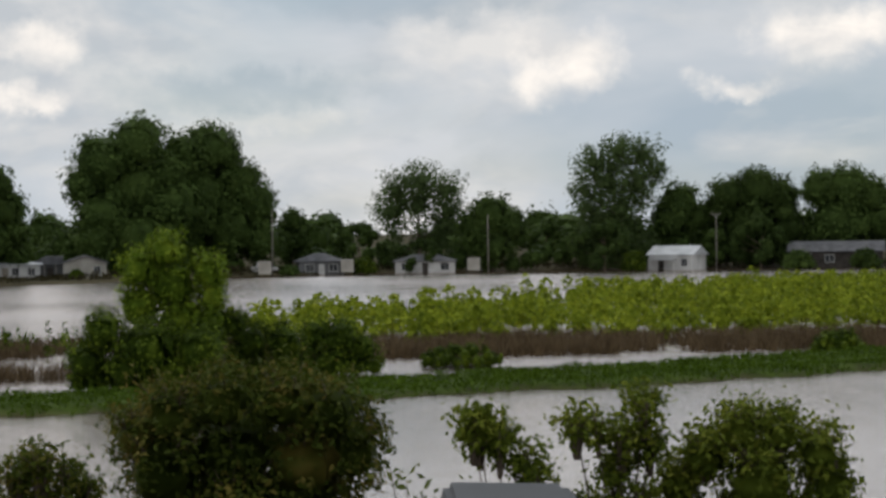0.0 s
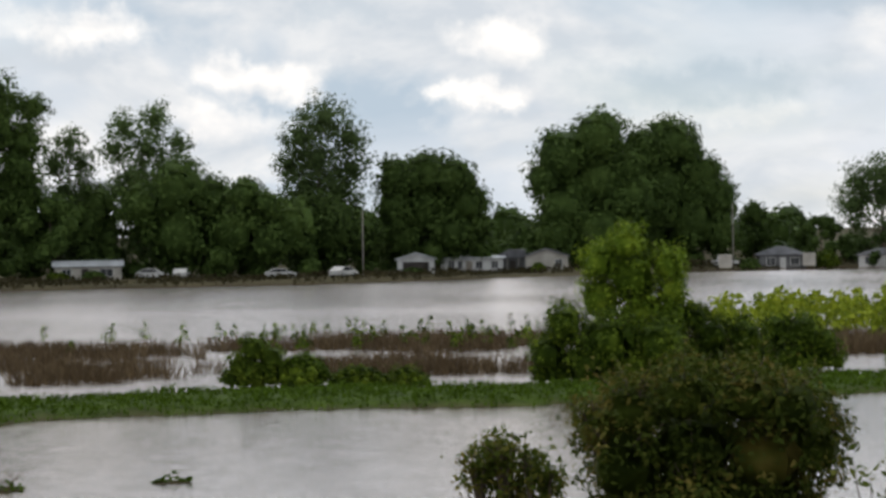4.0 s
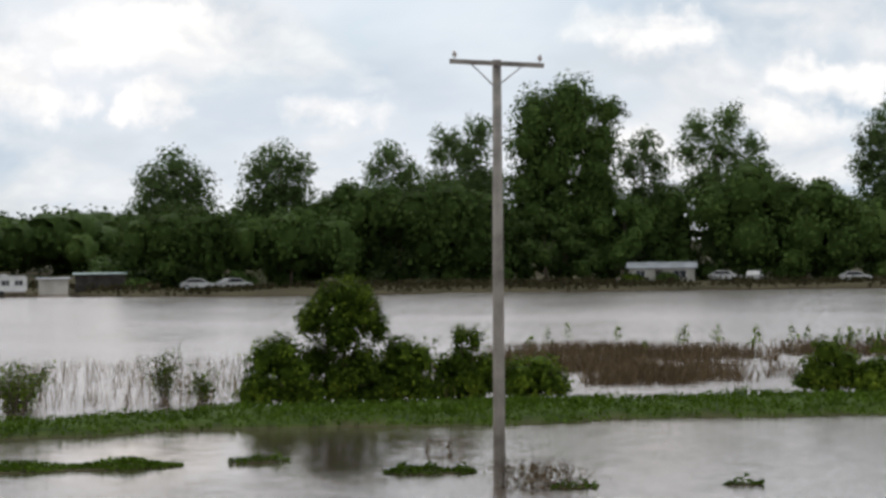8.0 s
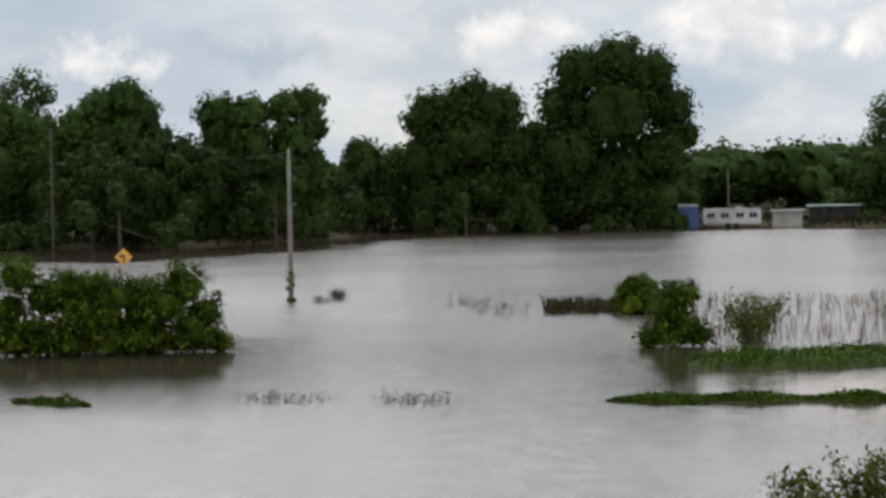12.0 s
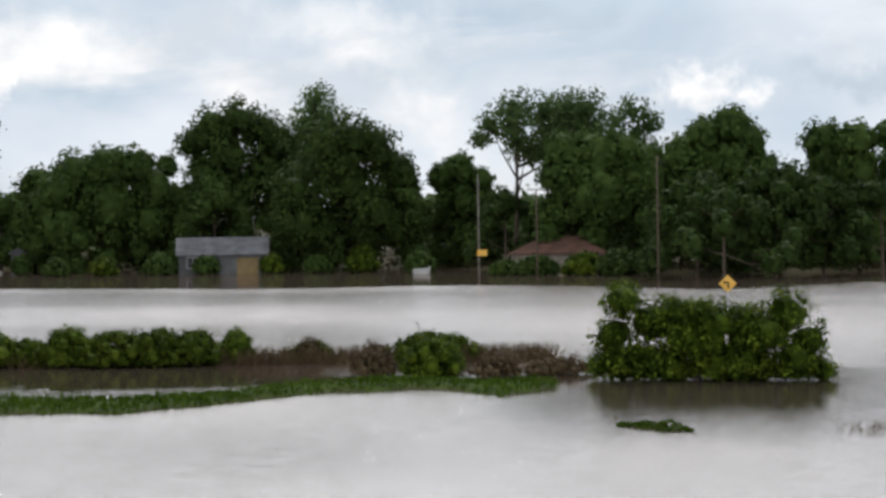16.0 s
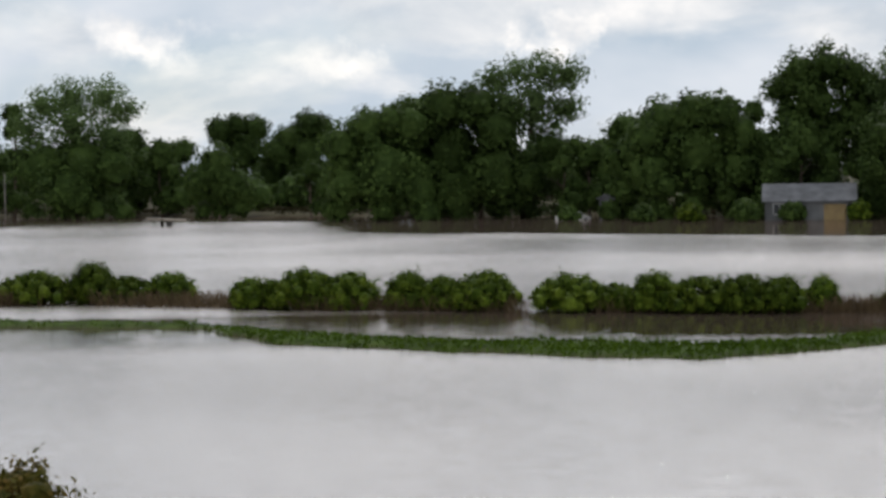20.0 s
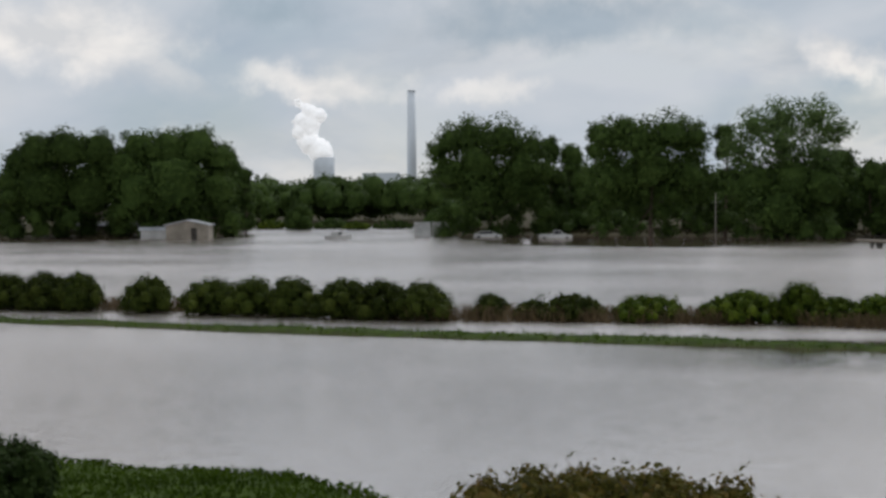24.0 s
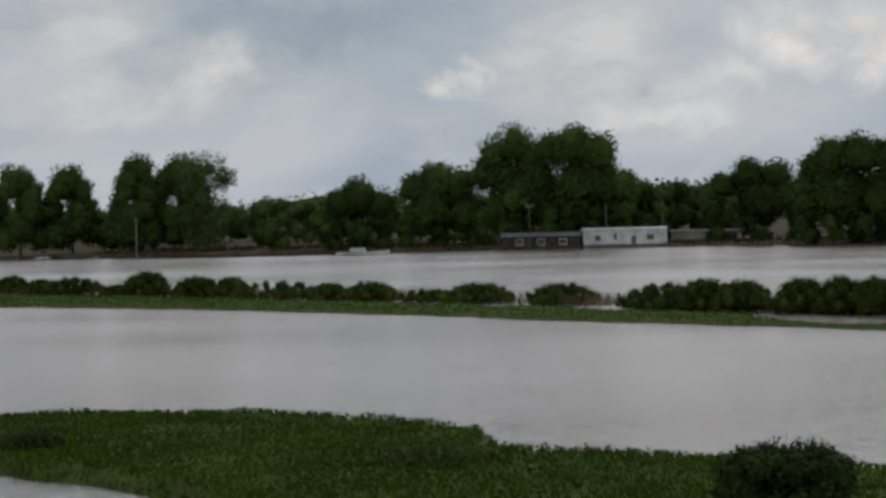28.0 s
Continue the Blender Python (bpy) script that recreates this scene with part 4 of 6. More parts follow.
# smaller ones: x, y, height, crown width, kind (d dense, a airy, s bushy)
TREES_A = [
    (76.2, 360.0, 12.6, 12.9, 'd'), (49.5, 352.5, 8.8, 9.8, 's'), (38.1, 370.4, 8.6, 12.1, 'd'), (24.9, 348.4, 8.2, 10.5, 's'),
    (17.4, 374.1, 8.4, 7.5, 'd'), (-3.4, 350.6, 5.5, 9.6, 's'), (-13.1, 357.5, 8.4, 9.4, 'd'), (-24.3, 364.9, 10.7, 5.9, 'd'),
    (-108.5, 290.4, 13.5, 8.1, 'd'), (-112.7, 288.0, 12.6, 12.4, 'd'), (-120.8, 277.9, 10.3, 13.6, 'd'), (-189.8, 196.8, 7.1, 12.1, 's'),
    (-212.7, 214.5, 18.2, 9.8, 'd'), (-207.9, 202.8, 11.6, 8.7, 'd'), (-207.1, 196.3, 12.7, 8.9, 'd'), (-178.2, 156.1, 10.2, 18.4, 's'),
]
TREES_B = [
    (-177.3, 147.6, 11.0, 9.8, 's'), (-182.9, 146.4, 12.2, 13.5, 's'), (-180.1, 137.2, 9.4, 15.8, 's'), (-189.9, 141.2, 11.2, 11.8, 's'),
    (-207.7, 152.2, 15.7, 4.8, 'd'), (-223.0, 138.3, 10.2, 9.8, 's'), (-241.7, 135.7, 14.0, 6.2, 'd'), (-262.8, 119.3, 13.1, 10.8, 'd'),
    (-282.6, 121.8, 15.9, 5.4, 'd'), (-291.5, 108.4, 14.8, 9.3, 'd'), (-290.1, 100.8, 11.0, 6.9, 'd'), (-293.6, 98.0, 12.2, 15.5, 'd'),
    (-310.9, 82.5, 17.8, 9.7, 'd'), (-319.8, 78.6, 15.7, 10.7, 'd'), (-327.6, 70.2, 8.8, 6.7, 'd'), (-384.7, 59.7, 13.3, 7.8, 'd'),
]
TREES_C = [
    (-352.7, 51.8, 12.7, 8.0, 'd'), (-359.9, 48.1, 14.8, 7.3, 'd'), (-370.5, 30.5, 18.9, 6.0, 'd'), (-384.9, 10.1, 19.7, 6.7, 'd'),
    (-406.5, 6.5, 16.7, 7.5, 'd'), (-398.0, 2.4, 17.8, 7.0, 'd'), (-428.2, -55.5, 13.0, 4.4, 'd'), (-432.8, -60.2, 18.0, 10.4, 'd'),
    (-425.0, -117.2, 13.9, 5.2, 'd'), (-424.7, -126.3, 13.1, 12.4, 'd'), (-418.8, -130.0, 13.2, 11.0, 'd'), (-424.2, -136.6, 15.3, 10.0, 'd'),
    (-397.4, -192.9, 10.6, 14.4, 'd'), (-412.4, -205.8, 11.2, 19.8, 'd'), (-415.0, -229.9, 21.2, 15.4, 'd'), (-407.1, -236.1, 21.2, 11.8, 'd'),
]
TREES_D = [
    (-410.5, -253.2, 19.5, 13.7, 'd'), (-406.8, -263.8, 20.1, 14.8, 'd'), (-400.9, -282.6, 18.8, 17.2, 'd'),
]
TREES = TREES_A + TREES_B + TREES_C + TREES_D
for i, (x, y, h, w, kind) in enumerate(TREES):
    plant_tree(x, y, h, w, kind, 100 + i)


# ---- shrubs ----
def stems_to(boughs, h):
    return [tube_arrays([(lx * 0.12, ly * 0.12, -0.4), (lx * 0.55, ly * 0.55, lz * 0.5), (lx, ly, lz + lr * 0.3)], [0.005 * h + 0.008, 0.004 * h + 0.005, 0.004], 4) for lx, ly, lz, lr in boughs]


def stand_shrub(name, x, y, z, boughs, mat, rng, label, leaf, per_m2, hull, category, group, sprays, ragged=1.0, slim=0.72):
    """A shrub from its boughs, with leafy sprays out of them."""
    h = max(q[2] + q[3] for q in boughs)
    root = thing(name, pose(x, y, z), label, category, group)
    stems = stems_to(boughs, h)
    leafy = [bough_crown(boughs, rng, leaf, per_m2, hull, ragged, 13, slim)]
    for i in range(sprays):
        lx, ly, lz, lr = boughs[int(rng.integers(len(boughs)))]
        e, f = shoots(2, max(lr * rng.uniform(0.8, 1.2), 2.6 * leaf), rng, leaf * 0.85, 20, max(lr * 0.9, 2.0 * leaf))
        stems.append((e[0] + (lx, ly, lz), e[1]))
        leafy.append((f[0] + (lx, ly, lz), f[1]))
    tagged(part("branchwork", quick_mesh("branchwork", *joined(stems)), BARK, root), kind="stuff")
    part("foliage", quick_mesh("foliage", *joined(leafy)), mat, root)
    return root


def shrub(name, x, y, height, width, mat, seed, label, leaf=0.16, per_m2=38, hull=0.8, category="shrub", group="", z=None, shape="dome", sprays=0):
    """A rounded or flat-topped shrub with boughs all round."""
    rng = np.random.default_rng(seed)
    z = max(0.0, float(land_height(x, y))) if z is None else z
    h, half = height - z, width / 2
    n = int(min(26, max(7, 11 * width / h)))
    boughs = []
    for i in range(n):
        r = min(half, h * 0.55) * rng.uniform(0.36, 0.62)
        a, out = i * 2.39996 + seed, ((i + 0.5) / n) ** 0.5
        d = max(0.0, half - r) * out
        crest = (1 - 0.55 * out ** 2.5) if shape == "dome" else 1 - 0.12 * out
        top = max(h * crest - r * rng.uniform(0.95, 1.1), r * 0.7)
        boughs.append((math.cos(a) * d, math.sin(a) * d, top, r))
        if top > 1.6 * r:
            boughs.append((math.cos(a + 0.6) * d, math.sin(a + 0.6) * d, r * 0.75, r * 1.05))
    return stand_shrub(name, x, y, z, boughs, mat, rng, label, leaf, per_m2, hull, category, group, sprays)


def thin_shrub(name, x, y, height, width, mat, seed, label, group):
    """Leafy shoots and bare twigs from one foot."""
    rng = np.random.default_rng(seed)
    z = max(0.0, float(land_height(x, y)))
    root = thing(name, pose(x, y, z), label, "shrub", group)
    s, f = shoots(int(16 * width), height - z, rng, 0.14, 26, width * 0.5)
    tagged(part("branchwork", quick_mesh("branchwork", *s), BARK, root), kind="stuff")
    part("foliage", quick_mesh("foliage", *f), mat, root)


def grow_shrub(name, x, y, mat, leaf, label, *main):
    """A shrub or young tree from its main boughs: metres across the line of sight, height over the flood, reach."""
    GROWN[0] += 1
    rng = np.random.default_rng(1000 + GROWN[0])
    a = math.atan2(-x, y)
    c, s = math.cos(a), math.sin(a)
    ground = max(float(land_height(x, y)), 0.0)
    half = max(abs(q[0]) + q[2] for q in main)
    boughs = []
    for u, z, r in main:
        room = max(0.0, (half * half - u * u) ** 0.5 - r) * 0.7
        for w in ((-room * rng.uniform(0.3, 1), room * rng.uniform(0.3, 1)) if room > 0.6 * r else (rng.uniform(-0.2, 0.2) * r,)):
            boughs.append((u * c - w * s, u * s + w * c, z - ground, r))
    near = name == "sapling_bush"
    if near:
        boughs += [(q[0] * 0.8, q[1] * 0.8, q[2] * 0.55, q[3]) for q in boughs]
    elif name == "shrub":
        for u in np.linspace(-0.8, 0.8, max(4, int(half * 4))) * half:
            boughs.append((u * c, u * s, rng.uniform(0.3, 0.5), rng.uniform(0.5, 0.68)))
    return stand_shrub(name, x, y, ground, boughs, mat, rng, label, leaf, (105 if half > 1.0 else 70) if near else 36, (0.7 if half > 1.2 else 0.34) if near else 0.74, "tree" if name == "young_tree" else "shrub", "bushes on the levee slope" if near else "shrubs on the drowned road bank", len(main) * (16 if near else 7), 1.25 if near else 1.1, 0.45 if near else 0.72)


# rounded shrubs standing in line along the drowned field edge: x, y, height, width
HEDGE_A = [
    (-87.8, 50.6, 1.3, 3.0), (-91.0, 46.1, 1.0, 1.4), (-92.0, 40.8, 1.6, 1.7), (-92.9, 39.5, 1.7, 1.9),
    (-94.0, 37.8, 1.6, 2.5), (-95.2, 36.1, 1.8, 1.8), (-96.2, 34.7, 1.3, 1.5), (-97.5, 32.9, 1.7, 2.8),
    (-99.9, 29.5, 1.8, 2.4), (-101.1, 27.8, 1.6, 1.8), (-102.0, 26.4, 1.8, 1.8), (-103.7, 24.0, 1.8, 2.2),
    (-105.0, 22.2, 1.9, 2.4), (-105.9, 20.8, 1.4, 1.2), (-106.6, 19.8, 1.5, 1.6), (-113.2, 17.0, 1.6, 2.0),
]
HEDGE_B = [
    (-114.0, 14.9, 1.4, 2.2), (-114.6, 13.2, 2.1, 2.0), (-115.6, 10.5, 1.7, 2.8), (-116.2, 8.8, 1.1, 1.2),
    (-117.3, 5.7, 1.4, 2.8), (-118.7, 1.8, 1.4, 2.5), (-119.5, -0.3, 1.1, 1.5), (-120.3, -2.5, 1.4, 1.5),
    (-120.0, -6.2, 2.0, 2.5), (-121.3, -8.4, 2.1, 2.6), (-122.6, -10.5, 2.1, 2.7), (-124.4, -13.6, 2.2, 2.2),
    (-125.9, -16.1, 2.1, 2.4), (-127.3, -18.5, 2.0, 2.6), (-129.8, -22.6, 2.1, 2.3), (-132.4, -27.0, 2.3, 2.1),
]
HEDGE_C = [
    (-133.8, -29.4, 2.2, 2.7), (-135.5, -32.2, 2.1, 2.7), (-138.0, -36.5, 1.9, 2.9), (-139.8, -39.5, 2.0, 2.9),
    (-141.8, -42.8, 1.7, 4.1), (-150.1, -52.8, 1.5, 3.6), (-153.5, -60.6, 1.5, 3.7), (-155.7, -65.5, 1.0, 3.4),
    (-158.3, -71.3, 1.5, 3.0), (-160.3, -75.7, 1.4, 2.4), (-163.0, -81.7, 1.5, 5.2), (-165.3, -86.9, 1.8, 2.3),
    (-167.1, -91.1, 1.8, 3.0), (-170.0, -97.6, 2.2, 3.1), (-171.9, -101.8, 1.1, 2.0), (-174.5, -107.7, 1.7, 4.1),
]
HEDGE_D = [
    (-176.6, -112.4, 1.5, 2.4), (-178.5, -116.7, 1.8, 2.4), (-180.6, -121.3, 1.7, 3.3),
]
HEDGE = HEDGE_A + HEDGE_B + HEDGE_C + HEDGE_D
# from the 22nd on, backlighting is put into the leaf colour
for i, (x, y, h, w) in enumerate(HEDGE):
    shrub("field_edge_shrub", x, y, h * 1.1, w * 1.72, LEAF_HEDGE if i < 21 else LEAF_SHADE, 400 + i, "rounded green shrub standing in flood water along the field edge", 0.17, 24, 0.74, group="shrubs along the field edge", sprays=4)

# large shrubs and saplings on the road bank, in the water and on the levee slope
grow_shrub("young_tree", -11.52, 96.31, LEAF_YOUNG, 0.17, "young bright-green leafy tree on the drowned road bank", (-0.27, 5.70, 0.92), (-1.36, 4.99, 1.07), (1.45, 4.76, 1.02), (-0.04, 4.24, 1.48), (1.68, 3.74, 0.76), (-1.46, 3.34, 1.22), (0.41, 2.60, 1.53), (1.62, 2.58, 1.02))
grow_shrub("shrub", -12.19, 93.21, LEAF_SHRUB, 0.17, "spreading leafy shrub at the foot of the young tree", (-1.84, 2.47, 1.04), (0.03, 1.67, 1.53), (2.13, 1.54, 1.43), (-2.56, 1.23, 0.99), (-0.92, 0.86, 1.11), (0.95, 0.61, 0.99))
grow_shrub("shrub", -7.72, 96.69, LEAF_SHRUB, 0.17, "leafy green shrub on the drowned road bank", (-0.53, 1.72, 1.07), (-1.24, 2.45, 0.76), (0.90, 1.59, 1.15), (-1.03, 0.64, 1.15), (1.12, 0.63, 1.02))
grow_shrub("shrub", -4.76, 100.89, LEAF_SHRUB, 0.17, "leafy green shrub on the drowned road bank", (0.13, 1.63, 1.06), (-1.11, 1.76, 0.93), (1.11, 1.12, 0.93), (-0.38, 0.63, 1.06))
grow_shrub("shrub", -42.69, 78.09, LEAF_SHRUB, 0.17, "tall open shrub with a ragged top on the drowned road bank", (-0.52, 4.06, 0.65), (0.81, 4.05, 0.61), (-1.35, 3.07, 0.56), (1.38, 2.89, 0.56), (0.14, 3.39, 0.93), (0.15, 4.28, 0.70), (-1.02, 3.47, 0.65), (1.03, 3.33, 0.65), (-0.02, 2.72, 0.98), (-1.03, 1.63, 0.93), (0.74, 1.38, 1.05), (-0.15, 0.95, 1.05))
grow_shrub("shrub", -44.29, 76.04, LEAF_SHRUB, 0.17, "leafy green shrub on the drowned road bank", (-0.60, 1.71, 0.92), (0.06, 2.03, 0.74), (0.49, 1.25, 1.11), (-0.94, 0.83, 0.65))
grow_shrub("shrub", -41.11, 80.06, LEAF_SHRUB, 0.17, "leafy green shrub on the drowned road bank", (-0.12, 1.80, 0.80), (0.67, 1.52, 0.85), (0.21, 0.85, 0.95), (-0.69, 1.09, 0.83))
grow_shrub("shrub", -39.22, 82.11, LEAF_SHRUB, 0.17, "leafy green shrub with one tall spray on the drowned road bank", (-0.11, 1.45, 0.86), (0.79, 1.21, 0.76), (-0.22, 2.43, 0.38), (0.35, 2.24, 0.33), (-0.80, 1.12, 0.76), (0.33, 0.65, 0.81))
grow_shrub("shrub", -36.93, 83.17, LEAF_SHRUB, 0.17, "bright leafy shrub on the drowned road bank", (0.42, 1.08, 0.86), (-0.37, 0.86, 0.76), (0.87, 0.62, 0.67), (-0.83, 0.64, 0.72))
grow_shrub("shrub", -26.48, 90.19, LEAF_HEDGE, 0.17, "dark leafy shrub on the drowned road bank", (-0.16, 1.56, 0.84), (-0.73, 0.86, 0.69), (0.64, 1.21, 0.79), (-0.05, 0.63, 0.74))
grow_shrub("shrub", -72.07, 50.50, LEAF_SHRUB, 0.17, "large leafy shrub standing in open flood water", (-0.42, 3.10, 0.87), (-0.77, 1.74, 0.97), (0.69, 2.23, 1.07), (0.00, 0.86, 0.97), (-0.90, 0.76, 0.76))
grow_shrub("shrub", -70.63, 52.49, LEAF_SHRUB, 0.17, "leafy shrub standing in open flood water", (-0.49, 1.77, 1.14), (1.73, 1.53, 1.01), (1.49, 0.62, 0.87), (-1.96, 0.63, 0.76), (0.39, 1.49, 1.07), (-1.17, 0.63, 0.81), (0.07, 2.56, 0.56), (0.61, 0.62, 0.81), (-1.02, 2.62, 0.73), (0.71, 2.22, 0.87), (1.89, 2.21, 0.82), (-0.26, 2.35, 0.82))
grow_shrub("shrub", -68.36, 54.62, LEAF_SHRUB, 0.17, "large leafy shrub standing in open flood water", (0.33, 2.52, 1.17), (-0.56, 1.74, 1.06), (1.15, 1.51, 0.96), (0.54, 0.84, 0.96), (-1.23, 0.77, 0.88))
grow_shrub("shrub", -53.48, 66.71, LEAF_SHRUB, 0.17, "leafy shrub standing in open flood water", (-0.10, 1.63, 0.94), (0.44, 1.97, 0.54), (-0.34, 0.75, 0.87), (0.43, 0.74, 0.74))
grow_shrub("sapling_bush", -2.56, 29.79, LEAF_RED, 0.115, "dense sapling bush with reddish young leaves on the levee", (-0.32, 4.25, 0.53), (-1.03, 4.00, 0.55), (0.45, 4.21, 0.55), (1.03, 4.03, 0.55), (-1.48, 3.74, 0.43), (1.32, 3.51, 0.59), (-0.22, 3.51, 0.86), (0.66, 3.43, 0.78), (-1.12, 3.29, 0.71), (-0.09, 2.69, 0.94))
grow_shrub("sapling_bush", -4.72, 27.19, LEAF_RED, 0.115, "leafy sapling on the levee slope", (-0.17, 3.54, 0.18), (-0.45, 3.34, 0.20), (0.17, 3.43, 0.20), (-0.11, 3.13, 0.29), (0.38, 3.19, 0.26))
grow_shrub("sapling_bush", 3.90, 28.43, LEAF_OLIVE, 0.115, "bushy olive-green sapling on the levee slope", (-0.19, 3.84, 0.39), (0.34, 3.79, 0.34), (0.79, 3.57, 0.38), (-0.62, 3.50, 0.38), (0.09, 3.22, 0.60), (0.93, 3.15, 0.41), (-0.98, 3.14, 0.38))
grow_shrub("sapling_bush", 2.13, 27.92, LEAF_OLIVE, 0.115, "slender leafy sapling with drooping tips on the levee slope", (0.32, 4.10, 0.19), (-0.24, 3.89, 0.25), (0.04, 3.71, 0.29), (0.39, 3.64, 0.26), (-0.03, 3.29, 0.37), (-0.51, 3.86, 0.13))
grow_shrub("sapling_bush", 0.73, 25.99, LEAF_OLIVE, 0.115, "thin leaning sapling on the levee slope", (-0.33, 3.95, 0.14), (-0.11, 3.85, 0.16), (0.12, 3.68, 0.18), (0.28, 3.46, 0.22), (-0.40, 4.00, 0.10))

# smaller ones: x, y, height, width
ROAD_SHRUBS = [
    ("shrub", 0.7, 106.1, 1.2, 4.0), ("shrub", 19.9, 114.1, 1.3, 2.8), ("shrub", -24.7, 90.7, 1.5, 2.4), ("shrub", -22.4, 90.8, 0.95, 2.4), ("shrub", -20.4, 90.8, 0.8, 2.2), ("sparse_shrub", -49.6, 75.9, 2.2, 1.8),
    ("sparse_shrub", -48.1, 76.4, 1.2, 1.3), ("sparse_shrub", -53.4, 71.5, 1.6, 2.8), ("shrub", -68.0, 82.1, 2.0, 2.7), ("sparse_shrub", -49.8, 66.4, 2.2, 2.6), ("shrub", -79.0, 45.5, 1.7, 2.8), ("shrub", -92.0, 42.8, 1.7, 1.75),
    ("brown_shrub", -90.6, 45.7, 1.05, 1.4), ("brown_shrub", -89.2, 48.4, 0.85, 1.1), ("brown_shrub", -80.9, 43.8, 1.2, 2.1), ("brown_shrub", -76.6, 49.9, 0.8, 2.9), ("brown_shrub", -77.1, 47.3, 0.9, 2.1),
]
for i, (name, x, y, h, w) in enumerate(ROAD_SHRUBS):
    if name == "sparse_shrub":
        thin_shrub(name, x, y, h, w, LEAF_SHRUB, 500 + i, "thin half-drowned shrub with bare twigs", "shrubs on the drowned road bank")
    else:
        brown = name == "brown_shrub"
        shrub(name, x, y, h, w * 1.15, STALK if brown else LEAF_SHRUB, 500 + i, "withered brown shrub standing in flood water" if brown else "leafy green shrub on the drowned road bank", 0.15, 34, 0.7 if brown else 0.8, group="shrubs on the drowned road bank", sprays=8)

# bushes below the levee: x, y, height, width
for i, (name, x, y, h, w, mat, label) in enumerate((
    ("reddish_bush", -34.0, 0.9, 2.38, 5.6, LEAF_RUST, "bush with reddish leaf tips at the foot of the levee"),
    ("meadow_bush", -44.6, -11.0, 1.72, 3.2, LEAF_THICKET_SHADED, "dark round bush in the wet meadow"),
    ("meadow_bush", -52.1, -33.6, 0.8, 1.9, LEAF_DARK, "low dark bush in the wet meadow"),
    ("meadow_bush", -50.7, -21.3, 0.75, 3.4, LEAF_DARK, "low dark bush in the wet meadow"),
)):
    shrub(name, x, y, h, w, mat, 700 + i, label, 0.12, 90, 0.72, group="bushes on the levee slope", sprays=int(7 * w), shape="block")


def sapling(x, y, height, spread, mat, seed, label, count=9, leaf=0.10, per=60, name="sapling"):
    rng = np.random.default_rng(seed)
    z = max(0.0, float(land_height(x, y)))
    root = thing(name, pose(x, y, z), label, "sapling", "saplings on the levee slope")
    s, f = shoots(count, height - z, rng, leaf, per, spread)
    tagged(part("stem", quick_mesh("stem", *s), BARK, root), kind="stuff")
    part("foliage", quick_mesh("foliage", *f), mat, root)


sapling(-21.2, 31.5, 1.8, 0.6, LEAF_RED, 804, "sparse twiggy sapling at the foot of the levee", 18, 0.12, 90)
sapling(-22.2, 31.0, 1.6, 0.6, LEAF_RED, 808, "sparse twiggy sapling at the foot of the levee", 14, 0.12, 75)
sapling(-20.4, 32.1, 1.3, 0.5, LEAF_RED, 805, "sparse twiggy sapling at the foot of the levee", 12, 0.12, 70)
sapling(-0.2, 18.0, 4.62, 0.3, LEAF_RED, 809, "low leafy sapling on the levee slope", 9, 0.09, 40)
sapling(-33.6, 3.6, 2.0, 0.8, LEAF_RUST, 806, "sparse reddish sapling at the foot of the levee", 10, per=30)
sapling(-33.9, 2.6, 2.1, 0.7, LEAF_RUST, 807, "sparse reddish sapling at the foot of the levee", 8, per=30)


# ---- houses and sheds on the far shore ----
def add_window(root, x, y, z, w, h, side=-1, name="window"):
    """A framed window on a wall that faces local -y (side -1) or +x (side 1)."""
    def turned(bm):
        if side == 1:
            bm.transform(Matrix.Translation((x, y, z)) @ Matrix.Rotation(radians(90), 4, "Z"))
        else:
            bm.transform(Matrix.Translation((x, y, z)))
        return bm
    f = bmesh.new()
    for sx, sz, bx, bz in ((w + 0.16, 0.08, 0, -0.08), (w + 0.16, 0.08, 0, h), (0.08, h, -w / 2 - 0.04, 0), (0.08, h, w / 2 + 0.04, 0), (0.05, h, 0, 0)):
        add_box(f, bx, -0.03, bz, sx, 0.06, sz)
    win = part(name, turned(f), WHITE, root, "white window frame")
    part("pane", turned(box(0, -0.006, 0, w, 0.012, h)), GLASS_DARK, win, "dark window glass")


